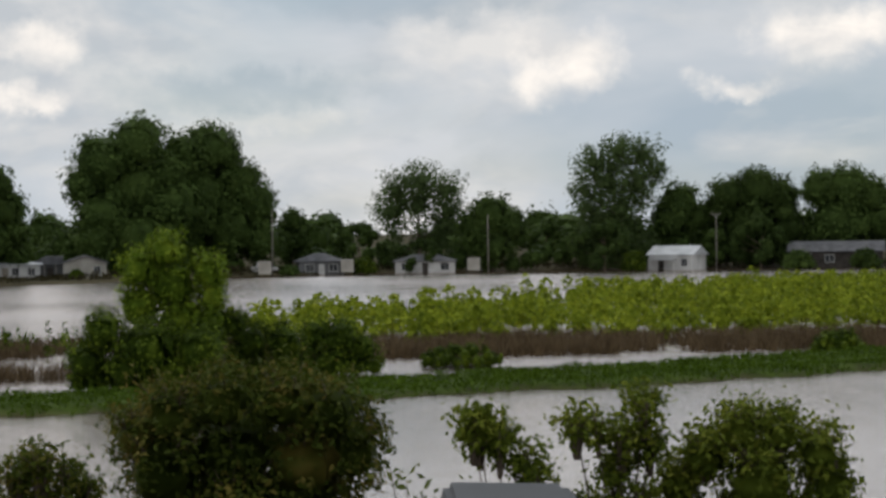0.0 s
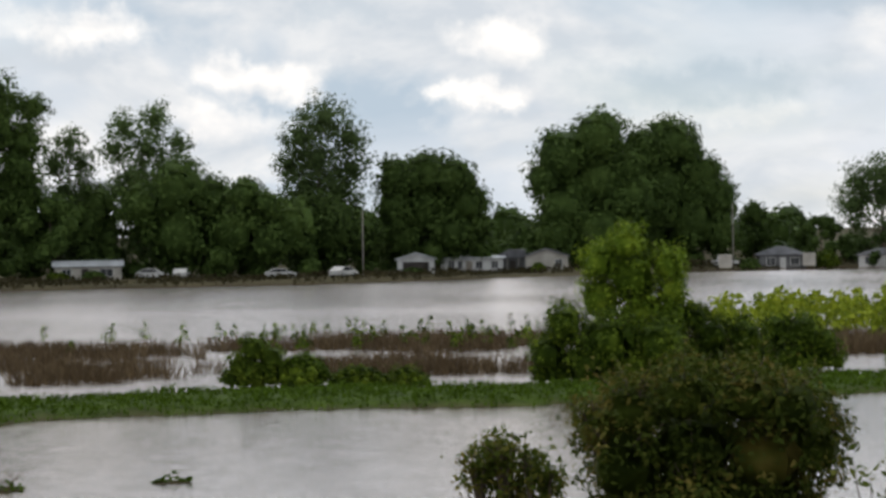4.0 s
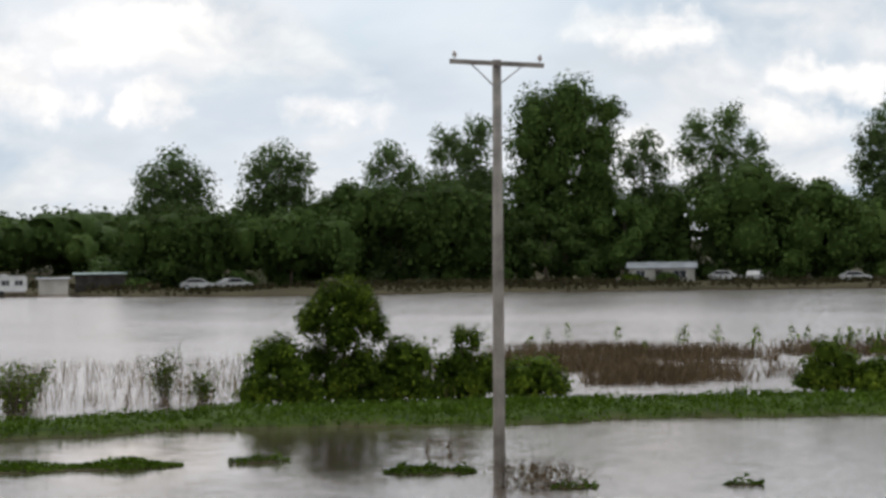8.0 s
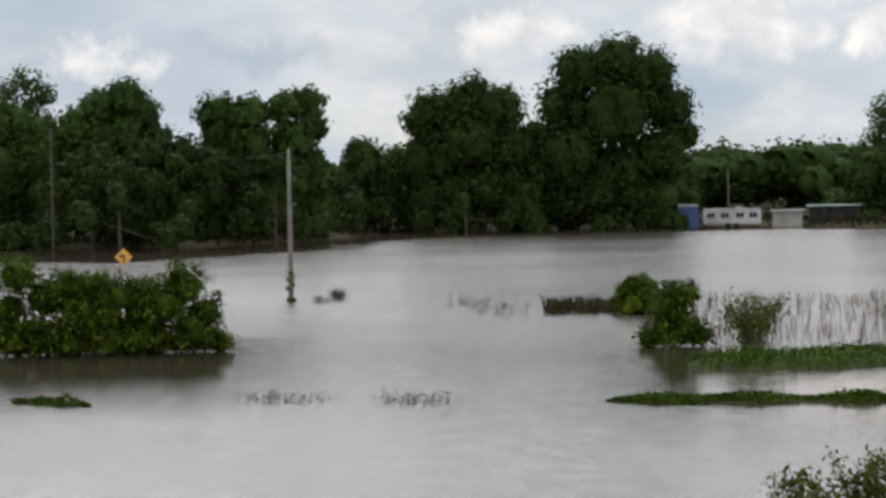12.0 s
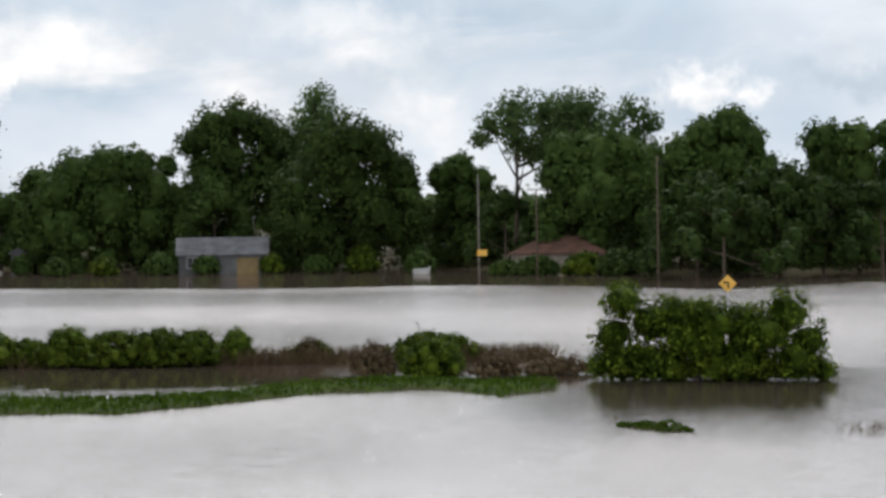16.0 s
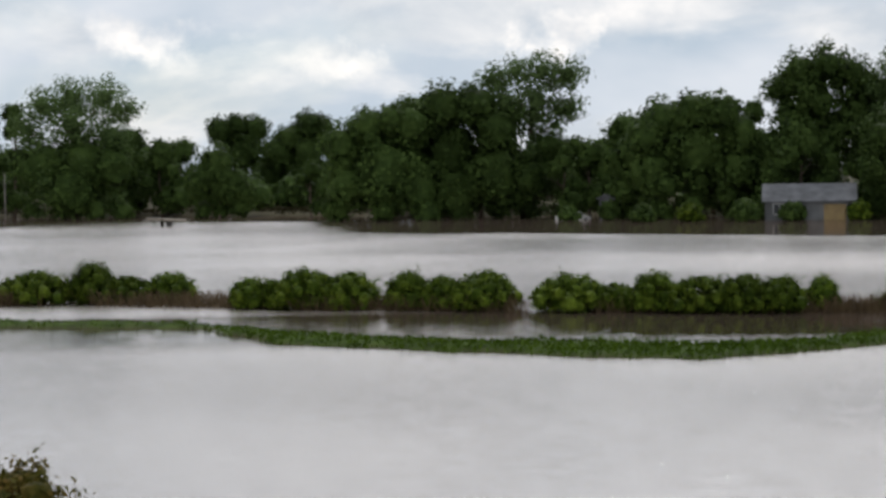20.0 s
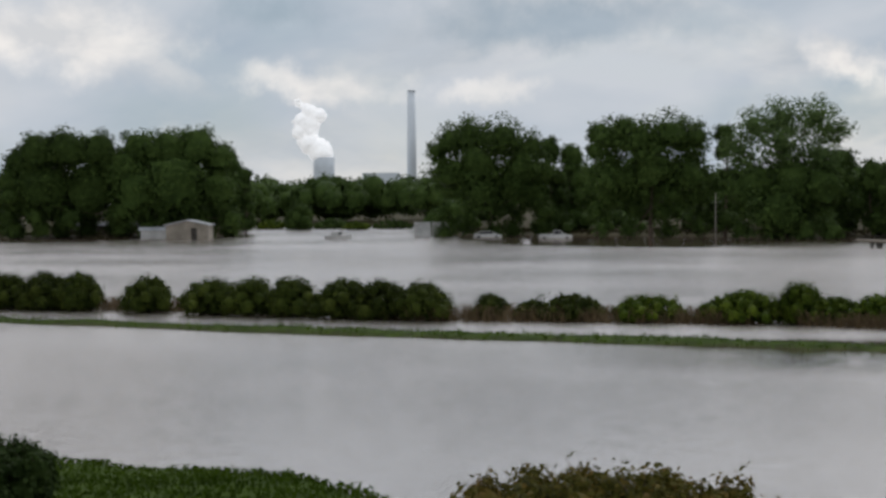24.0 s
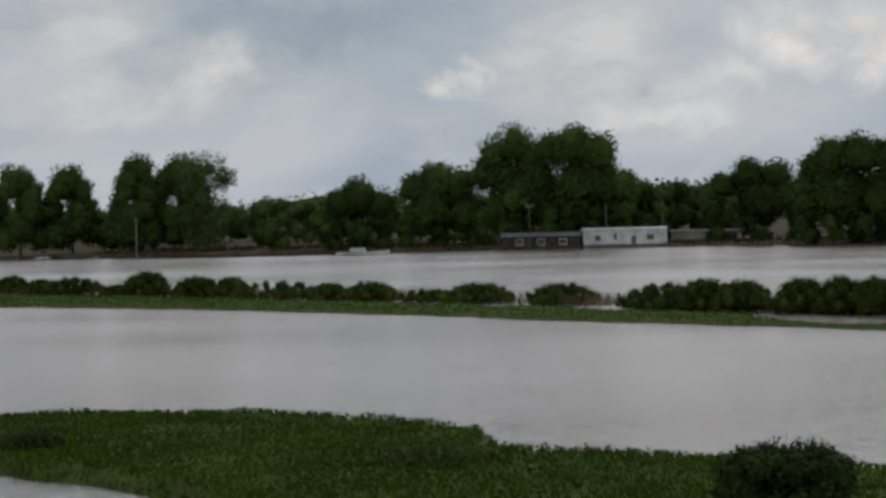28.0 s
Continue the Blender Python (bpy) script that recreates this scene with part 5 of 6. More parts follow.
def house(name, x, y, rz, w, d, wall, rise, walls, roof, label, kind="gable", windows=(), door=None, over=0.35, porch=None, z=0.0):
    """A low house: ridge along local x; kind gable, hip, end (ridge towards the viewer) or flat."""
    root = thing(name, pose(x, y, z - 0.3, 0, 0, rz), label, "building", "buildings on the flooded shore")
    wall += 0.3
    hw, hd = w / 2, d / 2
    if kind == "end":
        part("house_body", prism([(-hw, 0), (hw, 0), (hw, wall), (0, wall + rise), (-hw, wall)], -hd, hd), walls, root)
        t = 0.14
        for s in (-1, 1):
            part("roof", prism([(0, wall + rise + 0.01), (s * (hw + over), wall - rise * over / hw + 0.01), (s * (hw + over), wall - rise * over / hw + t), (0, wall + rise + t)], -hd - over, hd + over), roof, root)
    else:
        body = bmesh.new()
        add_box(body, 0, 0, 0, w, d, wall)
        part("house_body", body, walls, root)
        inset = {"gable": -over, "hip": hd * 0.8, "flat": -over}[kind]
        e = wall - (rise * over / hd if kind != "flat" else 0)
        bm = bmesh.new()
        low = [bm.verts.new(p) for p in ((-hw - over, -hd - over, e), (hw + over, -hd - over, e), (hw + over, hd + over, e), (-hw - over, hd + over, e))]
        high = [bm.verts.new((q.co.x, q.co.y, q.co.z + 0.12)) for q in low]
        for i in range(4):
            bm.faces.new((low[i], low[(i + 1) % 4], high[(i + 1) % 4], high[i]))
        bm.faces.new(low)
        if kind == "flat":
            bm.faces.new(high)
        else:
            a, b = bm.verts.new((-hw + inset, 0, wall + rise + 0.12)), bm.verts.new((hw - inset, 0, wall + rise + 0.12))
            bm.faces.new((high[0], high[1], b, a)), bm.faces.new((high[2], high[3], a, b))
            bm.faces.new((high[1], high[2], b)), bm.faces.new((high[3], high[0], a))
        part("roof", bm, roof, root)
    for wx, wz, ww, wh in windows:
        add_window(root, wx, -hd, wz + 0.3, ww, wh)
    if door:
        # a wide DARK panel paints the shade inside an open front
        dx, dw, dh, mat = door
        dr = part("door", box(dx, -hd - 0.03, 0.25, dw, 0.06, dh), mat, root, "flat door panel")
        part("knob", box(dx + dw * 0.4, -hd - 0.08, 1.2, 0.06, 0.05, 0.06), STEEL, dr)
    if porch:
        px, pw, pd, ph = porch
        part("porch_roof", box(px, -hd - pd / 2, ph + 0.3, pw, pd, 0.14), roof, root)
        for s in (-1, 1):
            part("porch_post", box(px + s * (pw / 2 - 0.1), -hd - pd + 0.1, 0, 0.1, 0.1, ph + 0.3), WHITE, root)
    return root


# the garage's open front is a panel coloured as its inner shade
house("garage", -67.2, 307.5, 12.3, 5.1, 6.0, 2.4, 0.8, WHITE, ROOF_PALE, "small white garage with a dark open front", "end", door=(0, 3.6, 2.1, DARK))
house("bungalow", -61.0, 316.6, 10.9, 8.8, 6.5, 2.35, 0.25, WHITE, ROOF_PALE, "long off-white bungalow at the water's edge", windows=((-2.9, 0.9, 0.8, 1.1), (-1.7, 0.9, 0.6, 1.1), (1.0, 0.9, 0.9, 1.0), (3.2, 0.9, 0.9, 1.0)), door=(-0.4, 0.9, 2.0, TAN))
gabled = house("gabled_house", -50.9, 320.6, 9.5, 6.0, 8.0, 2.5, 0.95, CREAM, ROOF_GREY, "cream house with a broad gable end and a shaded porch wing", "end", windows=((1.7, 0.9, 0.9, 1.1),))
# the wing's shade comes from its darker siding colour
part("wing", box(-5.2, 0.6, 0, 4.4, 6.0, 2.7), GREYWALL, gabled, "shaded grey porch wing")
part("wing_roof", prism([(-7.8, 2.6), (-2.95, 2.6), (-2.95, 3.75), (-5.4, 3.75)], -2.9, 4.0), ROOF_GREY, gabled)
for px in (-7.2, -5.6, -4.0):
    part("porch_post", box(px, -2.75, 0, 0.14, 0.14, 2.6), CREAM, gabled)
part("porch_door", box(-4.8, -2.44, 0.2, 0.9, 0.06, 2.0), DARK, gabled, "dark porch door")
house("cottage", -19.1, 348.6, 8, 7.0, 7.0, 2.4, 1.1, GREYWALL, ROOF_GREY, "small grey cottage with a hipped roof", "hip", windows=((-1.8, 0.8, 1.2, 1.1), (1.8, 0.8, 1.2, 1.1)), door=(0, 0.9, 2.0, WHITE), z=-0.4)
house("cottage", -2.8, 350.6, 0, 9.2, 7.0, 2.2, 0.9, WHITE, ROOF_GREY, "white cottage with a low grey roof", "hip", windows=((-3, 0.8, 1.2, 1.1), (3, 0.8, 1.2, 1.1)), door=(0, 0.9, 2.0, DARK), z=-0.4)
house("white_house", 36.0, 347.5, -25, 7.0, 6.5, 3.0, 1.2, WHITE, ROOF_PALE, "white house with a pale metal roof and a dark porch", windows=((2.2, 1.2, 0.9, 1.1),), door=(-1.5, 0.9, 2.1, DARK), porch=(-1.0, 4.2, 1.6, 2.2), z=-0.6)
# the gloom under the farmhouse's trees is put into its wall colour
house("farmhouse", 61.3, 352.6, -10, 14.3, 8.0, 2.6, 1.4, DARK, ROOF_GREY, "brown low farmhouse half hidden by trees", windows=((-4.5, 0.9, 1.3, 1.1), (-1, 0.9, 1.3, 1.1), (4, 0.9, 1.3, 1.1)), door=(1.6, 0.9, 2.0, DARK))
house("bungalow", -106.8, 284.6, 20.6, 8.7, 6.0, 2.3, 0.6, CREAM, ROOF_PALE, "pale bungalow behind weeds on the shore", windows=((-2.8, 0.9, 1.1, 1.0), (2.4, 0.9, 1.6, 1.0)), door=(-0.4, 0.9, 2.0, DARK))
# the solid dark body stands for the shade beneath this carport roof
house("carport", -164.3, 237.0, 34.7, 6.1, 5.5, 2.4, 0.3, DARK, ROOF_GREEN, "dark carport with a pale green metal roof", "flat")
house("grey_house", -252.6, 115.9, 65.4, 10.6, 7.5, 2.4, 1.9, GREYWALL, ROOF_GREY, "flooded house with a grey shingle roof", windows=((-3.6, 0.8, 1.3, 1.2),), door=(3.0, 2.6, 2.0, YELLOW_SHADED))
house("red_roofed_house", -215.3, 141.0, 50, 10.5, 8.0, 2.3, 1.7, TAN, ROOF_RED, "low house with a rusty red roof among trees", "hip", windows=((-3, 0.8, 1.3, 1.1), (2, 0.8, 1.3, 1.1)))
house("shed", -276.9, 98.4, 70.4, 1.7, 2.4, 2.7, 0.5, GREYWALL, ROOF_GREY, "tall narrow grey shed in the flood", "end", door=(0.1, 0.9, 1.9, YELLOW_SHADED))
house("shed", -388.0, -65.8, 99.6, 5.5, 5.0, 1.5, 0.4, WHITE, ROOF_PALE, "low white shed standing in the flood")
house("barn", -381.2, -59.0, 92, 7.1, 8.0, 2.4, 0.8, TAN, ROOF_PALE, "tan metal barn standing in the flood", "end", door=(1.2, 1.0, 2.0, DARK))
house("dark_house", -425.0, -83.1, 101.1, 15.2, 7.0, 2.0, 0.6, DARK, ROOF_GREY, "dark low house beneath large trees", windows=((-4, 0.7, 1.2, 1.0), (3, 0.7, 1.2, 1.0)))
# the open end is a dark panel, its shade put in as colour
house("carport", -417.6, -117.5, 105.7, 13.4, 6.0, 2.5, 0.5, TAN, ROOF_PALE, "long tan carport with a dark open end", "flat", door=(2.8, 6.0, 2.2, DARK))
house("dark_house", -393.5, -142.3, 109.9, 14.1, 7.0, 2.2, 0.6, DARK, ROOF_GREY, "dark house under trees", windows=((-4, 0.7, 1.2, 1.0), (0, 0.7, 1.2, 1.0), (4, 0.7, 1.2, 1.0)))


def trailer_home(x, y, rz, w, d, h, label):
    root = house("trailer_home", x, y, rz, w, d, h - 0.5, 0.3, WHITE, ROOF_PALE, label, windows=((-w * 0.33, 1.2, 1.0, 0.9), (-w * 0.12, 1.2, 0.5, 1.2), (w * 0.3, 1.2, 1.2, 0.9)), door=(w * 0.1, 0.9, 2.0, GREYWALL), over=0.15)
    part("skirting", box(0, -d / 2 - 0.02, 0, w, 0.05, 0.75), GREYWALL, root)


trailer_home(-399.0, -128.0, 114, 15.4, 4.6, 3.6, "white trailer home with a pale metal roof in the flood")


def camper(x, y, rz):
    root = thing("camper_trailer", pose(x, y, 0, 0, 0, rz), "old white camper trailer with dark windows on the shore", "camper")
    bm = bmesh.new()
    add_box(bm, 0, 0, 0.35, 7.2, 2.4, 2.0, bevel=0.18)
    part("body", bm, WHITE, root)
    part("roof_unit", box(0.8, 0, 2.35, 0.9, 0.8, 0.22, bevel=0.05), WHITE, root)
    for wx in (-2.6, -0.9, 1.0, 2.6):
        add_window(root, wx, -1.2, 1.2, 0.95, 0.6)
    for wx in (-0.5, 0.5):
        part("wheel", tube([(wx, -1.15, 0.3), (wx, -0.9, 0.3)], [0.34, 0.34], 14), RUBBER, root)


camper(-171.6, 225.6, 36.8)
house("shed", -167.5, 231.5, 36.8, 3.6, 3.0, 1.9, 0.2, CREAM, ROOF_PALE, "low cream shed beside the camper", "flat")


def container(x, y, rz, mat, label):
    root = thing("storage_container", pose(x, y, -0.2, 0, 0, rz), label, "container", "storage containers")
    part("body", box(0, 0, 0, 2.9, 2.4, 2.75, bevel=0.03), mat, root)
    for s in (-1, 1):
        part("door", box(s * 0.7, -1.22, 0.15, 1.34, 0.05, 2.45), mat, root)
        part("lock_bar", box(s * 0.35, -1.26, 0.2, 0.05, 0.04, 2.3), STEEL, root)


container(-391.8, -16.9, 92.7, WHITE, "white storage container standing in flood water")
container(-391.8, -20.0, 92.7, WHITE, "white storage container standing in flood water")
tarp = thing("covered_load", pose(-175.2, 221.4, 0, 0, 0, 38.4), "tall load under a blue tarpaulin with a white top", "load")
part("tarpaulin", box(0, 0, 0, 2.6, 2.4, 2.65, bevel=0.15), BLUE, tarp)
part("cover", box(0, 0, 2.66, 2.5, 2.3, 0.28, bevel=0.08), WHITE, tarp)


def bright_gap_box(x, y, rz):
    """An added pale box, shaped as a small trailer, for a bright gap under trees."""
    root = thing("bright_gap_box", pose(x, y, max(0.0, float(land_height(x, y))) - 0.1, 0, 0, rz), "off-white trailer shape standing in for a bright gap under the trees", "trailer", "white trailers on the shore")
    part("body", box(0, 0.9, 0.45, 1.9, 3.2, 1.9, bevel=0.05), CREAM, root)
    for s in (-1, 1):
        part("door", box(s * 0.46, -0.72, 0.5, 0.88, 0.04, 1.78), CREAM, root)
        part("wheel", tube([(s * 0.98, 0.9, 0.35), (s * 1.14, 0.9, 0.35)], [0.34, 0.34], 12), RUBBER, root)
    part("tow_bar", box(0, 3.0, 0.4, 0.1, 1.2, 0.1), STEEL, root)


for x, y, rz in [(-26.1, 330.0, 4.5), (-14.5, 340.7, 2.4), (4.6, 343.0, -0.8)]:
    bright_gap_box(x, y, rz)


# ---- vehicles ----
def car(name, x, y, rz, paint, label, pickup=False, z=0.0, length=4.6):
    root = thing(name, pose(x, y, z, 0, 0, rz), label, "car", "parked vehicles")
    L = length / 2
    if pickup:
        side = [(-L, 0.4), (L, 0.4), (L, 0.95), (L - 1.3, 1.05), (L - 1.9, 1.75), (L - 3.1, 1.78), (L - 3.3, 1.1), (-L, 1.08)]
        glass = [(L - 1.55, 1.12), (L - 1.98, 1.66), (L - 3.0, 1.68), (L - 3.12, 1.12)]
    else:
        side = [(-L, 0.35), (L, 0.35), (L, 0.75), (L - 1.0, 0.92), (L - 1.7, 1.42), (-L + 1.2, 1.45), (-L + 0.4, 0.98), (-L, 0.9)]
        glass = [(L - 1.15, 0.95), (L - 1.75, 1.34), (-L + 1.25, 1.36), (-L + 0.6, 0.98)]
    bm = prism(side, -0.88, 0.88)
    bmesh.ops.bevel(bm, geom=list(bm.edges), offset=0.06, segments=2, affect="EDGES")
    part("body", bm, paint, root)
    for s in (-1, 1):
        part("side_window", prism(glass, s * 0.885 - 0.01, s * 0.885 + 0.01), GLASS_DARK, root)
        for wx in (-L + 0.85, L - 0.9):
            tyre = part("wheel", tube([(wx, s * 0.7, 0.33), (wx, s * 0.92, 0.33)], [0.34, 0.34], 16), RUBBER, root)
            part("rim", tube([(wx, s * 0.9, 0.33), (wx, s * 0.935, 0.33)], [0.2, 0.2], 12), STEEL, tyre)
    part("headlight", box(L - 0.02, -0.6, 0.6, 0.06, 0.3, 0.15), STEEL, root)
    part("headlight", box(L - 0.02, 0.6, 0.6, 0.06, 0.3, 0.15), STEEL, root)
    return root


car("pickup_truck", -372.4, 2.9, 89.6, WHITE, "white pickup truck half drowned by the trees", True, -0.5, 5.5)
car("van", -27.1, 342.2, 60, WHITE, "white van parked by the pole", True, 0.2, 4.8)
car("parked_car", -279.0, 94.6, 110, WHITE, "white car half drowned at the flooded shore", False, -0.45)
car("parked_car", -152.0, 240.5, 32, WHITE, "white car parked by the shore", False, 0.3, 4.4)
car("parked_car", -148.2, 243.0, 60, WHITE, "white car parked by the shore", False, 0.3, 4.4)
car("parked_car", -387.1, -8.6, 91, WHITE, "white car half drowned by the trees", False, -0.45, 4.8)
for x, y, rz in [(-71.7, 284.1, 70), (-80.6, 285.9, 20), (-97.6, 283.7, 15), (-93.6, 284.0, 100)]:
    car("parked_car", x, y, rz, WHITE, "white car parked under the trees on the flooded shore", False, float(land_height(x, y)) - 0.1, 4.3)
car("dark_car", 0.72, 22.0, 2, CAR_PAINT, "dark pickup parked below on the levee track", True, float(land_height(0.72, 22.0)) - 0.15, 4.8)


def boat(x, y, rz, length, label, cabin=True):
    root = thing("boat", pose(x, y, -0.15, 0, 0, rz), label, "boat", "boats")
    L, w = length / 2, length * 0.16
    bm = bmesh.new()
    rows = []
    for s, ww, lift in ((-1, 0.85, 0), (-0.4, 1, 0), (0.3, 0.95, 0.02), (0.75, 0.6, 0.1), (1, 0.06, 0.25)):
        rows.append([bm.verts.new((s * L, k * w * ww * f, z + lift)) for k, f, z in ((-1, 1, 0.75), (-1, 0.7, 0), (1, 0.7, 0), (1, 1, 0.75))])
    for a, b in zip(rows, rows[1:]):
        for i in range(4):
            bm.faces.new((a[i], a[(i + 1) % 4], b[(i + 1) % 4], b[i]))
    bm.faces.new(rows[0]), bm.faces.new(rows[-1])
    part("hull", bm, WHITE, root)
    if cabin:
        cab = part("cabin", box(-L * 0.2, 0, 0.7, L * 0.6, w * 1.3, 0.75, bevel=0.08), WHITE, root)
        part("windscreen", box(L * 0.11, 0, 1.0, 0.05, w * 1.1, 0.35), GLASS_DARK, cab)


boat(-225.9, 128.7, 62, 2.0, "small white boat moored at the flooded shore", False)
boat(-369.6, -32.6, 60, 5.0, "small motor boat on the flood water")
boat(-348.4, -158.0, 112, 9.0, "long pale barge with a small cabin on the flood")


# ---- poles, wires and signs ----
def utility_pole(x, y, height, rz, label, arm=2.44, thick=0.15, lean=0.0, sag=0.0, wood=POLE_WOOD):
    root = thing("utility_pole", pose(x, y, 0, 0, lean, rz), label, "utility pole", "utility poles")
    part("pole", tube([(0, 0, -1.2), (0, 0, height * 0.5), (0, 0, height)], [thick * 1.12, thick * 0.95, thick * 0.74], 14), wood, root, smooth=True)
    if arm:
        tip = Matrix.Translation((0, 0, height - 0.1)) @ Matrix.Rotation(radians(sag), 4, "Y") @ Matrix.Translation((0, 0, 0.1 - height))

        def tipped(bm):
            bm.transform(tip)
            return bm
        part("crossarm", tipped(box(0, -thick * 0.9, height - 0.16, arm, 0.1, 0.12, bevel=0.012)), POLE_WOOD, root)
        for s in (-1, 1):
            part("brace", tipped(tube([(s * arm * 0.27, -thick * 0.9, height - 0.14), (s * 0.05, -thick * 0.9, height - 0.68)], [0.022, 0.022], 6)), STEEL, root)
            pin = part("insulator_pin", tipped(tube([(s * (arm / 2 - 0.12), -thick * 0.9, height - 0.05), (s * (arm / 2 - 0.12), -thick * 0.9, height + 0.06)], [0.014, 0.014], 6)), STEEL, root)
            part("insulator", tipped(tube([(s * (arm / 2 - 0.12), -thick * 0.9, height + 0.03), (s * (arm / 2 - 0.12), -thick * 0.9, height + 0.06), (s * (arm / 2 - 0.12), -thick * 0.9, height + 0.1), (s * (arm / 2 - 0.12), -thick * 0.9, height + 0.17)], [0.065, 0.055, 0.06, 0.03], 10)), CERAMIC, pin)
    return root


utility_pole(-24.4, 53.0, 11.0, 24.7, "weathered wooden utility pole with a crossarm standing in the flood", lean=0.2, sag=3.2)
utility_pole(-91.2, 80.9, 8.3, 48, "bare wooden pole with ivy round its foot in open water", 0, 0.13)
DARK_POLES = ((-176.9, 12.1), (-205.3, 9.4), (-387.2, 8.0))
for x, y, h, arm in ((-25.8, 341.4, 9.9, 0), (6.9, 347.5, 8.8, 0), (42.6, 352.4, 8.6, 1.6), (-70.5, 290.0, 9.0, 0), (-175.5, 230.0, 7.2, 0), (-211.3, 127.6, 11.1, 0), (-205.3, 131.3, 9.4, 2.0), (-176.9, 126.9, 12.1, 0), (-346.2, 27.1, 7.1, 0), (-387.2, -142.2, 8.0, 1.6), (-405.1, -133.4, 7.8, 0), (-415.9, -125.6, 8.1, 0), (-427.2, -111.1, 7.9, 0), (-348.8, -202.1, 7.4, 0)):
    utility_pole(x, y, h, math.degrees(math.atan2(-x, y)), "dark wooden utility pole among the trees" if (x, h) in DARK_POLES else "grey wooden utility pole on the far shore", arm, 0.085, wood=BARK if (x, h) in DARK_POLES else POLE_WOOD)

board = thing("marker_board", pose(-210.6, 127.6, 2.2, 0, 0, 59), "yellow rectangular board fixed to a utility pole", "sign")
part("plate", box(0, 0, 0, 1.1, 0.05, 0.66, bevel=0.01), YELLOW, board)
part("clamp", box(0, 0.12, 0.2, 0.2, 0.2, 0.12), STEEL, board)
sign = thing("road_sign", pose(-109.0, 83.3, 0, 0, 0, 52), "yellow diamond road sign with a black bent arrow in the flood", "sign")
part("post", box(0, 0.03, -0.8, 0.07, 0.05, 2.9), STEEL, sign)
plate = part("plate", box(0, 0, -0.38, 0.76, 0.012, 0.76, m=Matrix.Translation((0, 0, 2.2)) @ Matrix.Rotation(radians(45), 4, "Y"), bevel=0.004), YELLOW, sign, "yellow diamond plate")
arrow = bmesh.new()
for outline in ([(-0.02, -0.28), (0.08, -0.28), (0.08, 0.08), (-0.02, 0.08)], [(-0.16, 0.02), (0.08, 0.02), (0.08, 0.12), (-0.16, 0.12)], [(-0.14, -0.07), (-0.14, 0.21), (-0.3, 0.07)]):
    add_prism(arrow, [(x, z + 2.2) for x, z in outline], -0.016, -0.008)
part("arrow", arrow, RUBBER, plate, "black arrow bent to the left")

# ---- power station on the skyline ----
stack = thing("chimney_stack", pose(-3794, -211, 0), "very tall slender concrete chimney on the skyline", "chimney")
part("shaft", tube([(0, 0, 0), (0, 0, 95), (0, 0, 188)], [8.6, 7.6, 6.6], 24), CONCRETE_HAZED, stack, smooth=True)
part("rim", tube([(0, 0, 188), (0, 0, 190.5)], [6.9, 6.9], 24), CONCRETE_HAZED, stack)
tower = thing("cooling_tower", pose(-3783, -358, 0), "concrete cooling tower on the skyline, lightened for haze", "tower")
part("shell", tube([(0, 0, 0), (0, 0, 30), (0, 0, 60), (0, 0, 79)], [20, 18.2, 17.6, 18.0], 32), CONCRETE_HAZED, tower, smooth=True)
plant = thing("boiler_house", pose(-3790, -262, 0), "low power station building on the skyline, lightened for haze", "building")
part("hall", box(0, 0, 0, 60, 60, 52), CONCRETE_HAZED, plant)
part("hall", box(-20, 40, 0, 60, 30, 36), CONCRETE_HAZED, plant)


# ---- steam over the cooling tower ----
STEAM = leafage("glowing_steam", (0.9, 0.9, 0.9), (0.93, 0.93, 0.93), (0.97, 0.97, 0.97), 0.3, 0.02)


# no lamp: a glow added to the steam so its shaded side stays white
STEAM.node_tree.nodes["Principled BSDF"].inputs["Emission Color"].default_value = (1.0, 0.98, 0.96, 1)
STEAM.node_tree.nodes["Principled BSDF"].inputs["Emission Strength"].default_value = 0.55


def steam_plume():
    """Billows of steam that lean over, part and thin out as they rise."""
    rng = np.random.default_rng(83)
    ball, faces = ball_grid(8)
    pieces = []
    for f in np.concatenate([np.linspace(0, 0.6, 26), np.linspace(0.6, 1, 12)]):
        across = np.interp(f, [0, 0.25, 0.5, 0.75, 1], [2, 22, 30, 16, 46])
        r = np.interp(f, [0, 0.15, 0.5, 0.8, 1], [15, 15, 13, 11, 4.5]) * rng.uniform(0.75, 1.15)
        lump = 1 + 0.16 * np.sin(ball @ (7, 3, 5) + 9 * f) * np.sin(ball @ (-4, 8, 3)) + 0.07 * rng.normal(size=len(ball))
        pieces.append((ball * (r * lump)[:, None] + (rng.normal() * 4, -across + rng.normal() * 4.5, 80 + 92 * f), faces))
    return quick_mesh("steam", *joined(pieces))


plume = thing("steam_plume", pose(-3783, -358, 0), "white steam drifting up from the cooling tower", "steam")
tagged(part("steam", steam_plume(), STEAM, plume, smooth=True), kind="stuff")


# ---- woods behind, undergrowth, crops, reeds and grass ----
def polar(b, r):
    b = np.radians(b)
    return -np.sin(b) * r, np.cos(b) * r


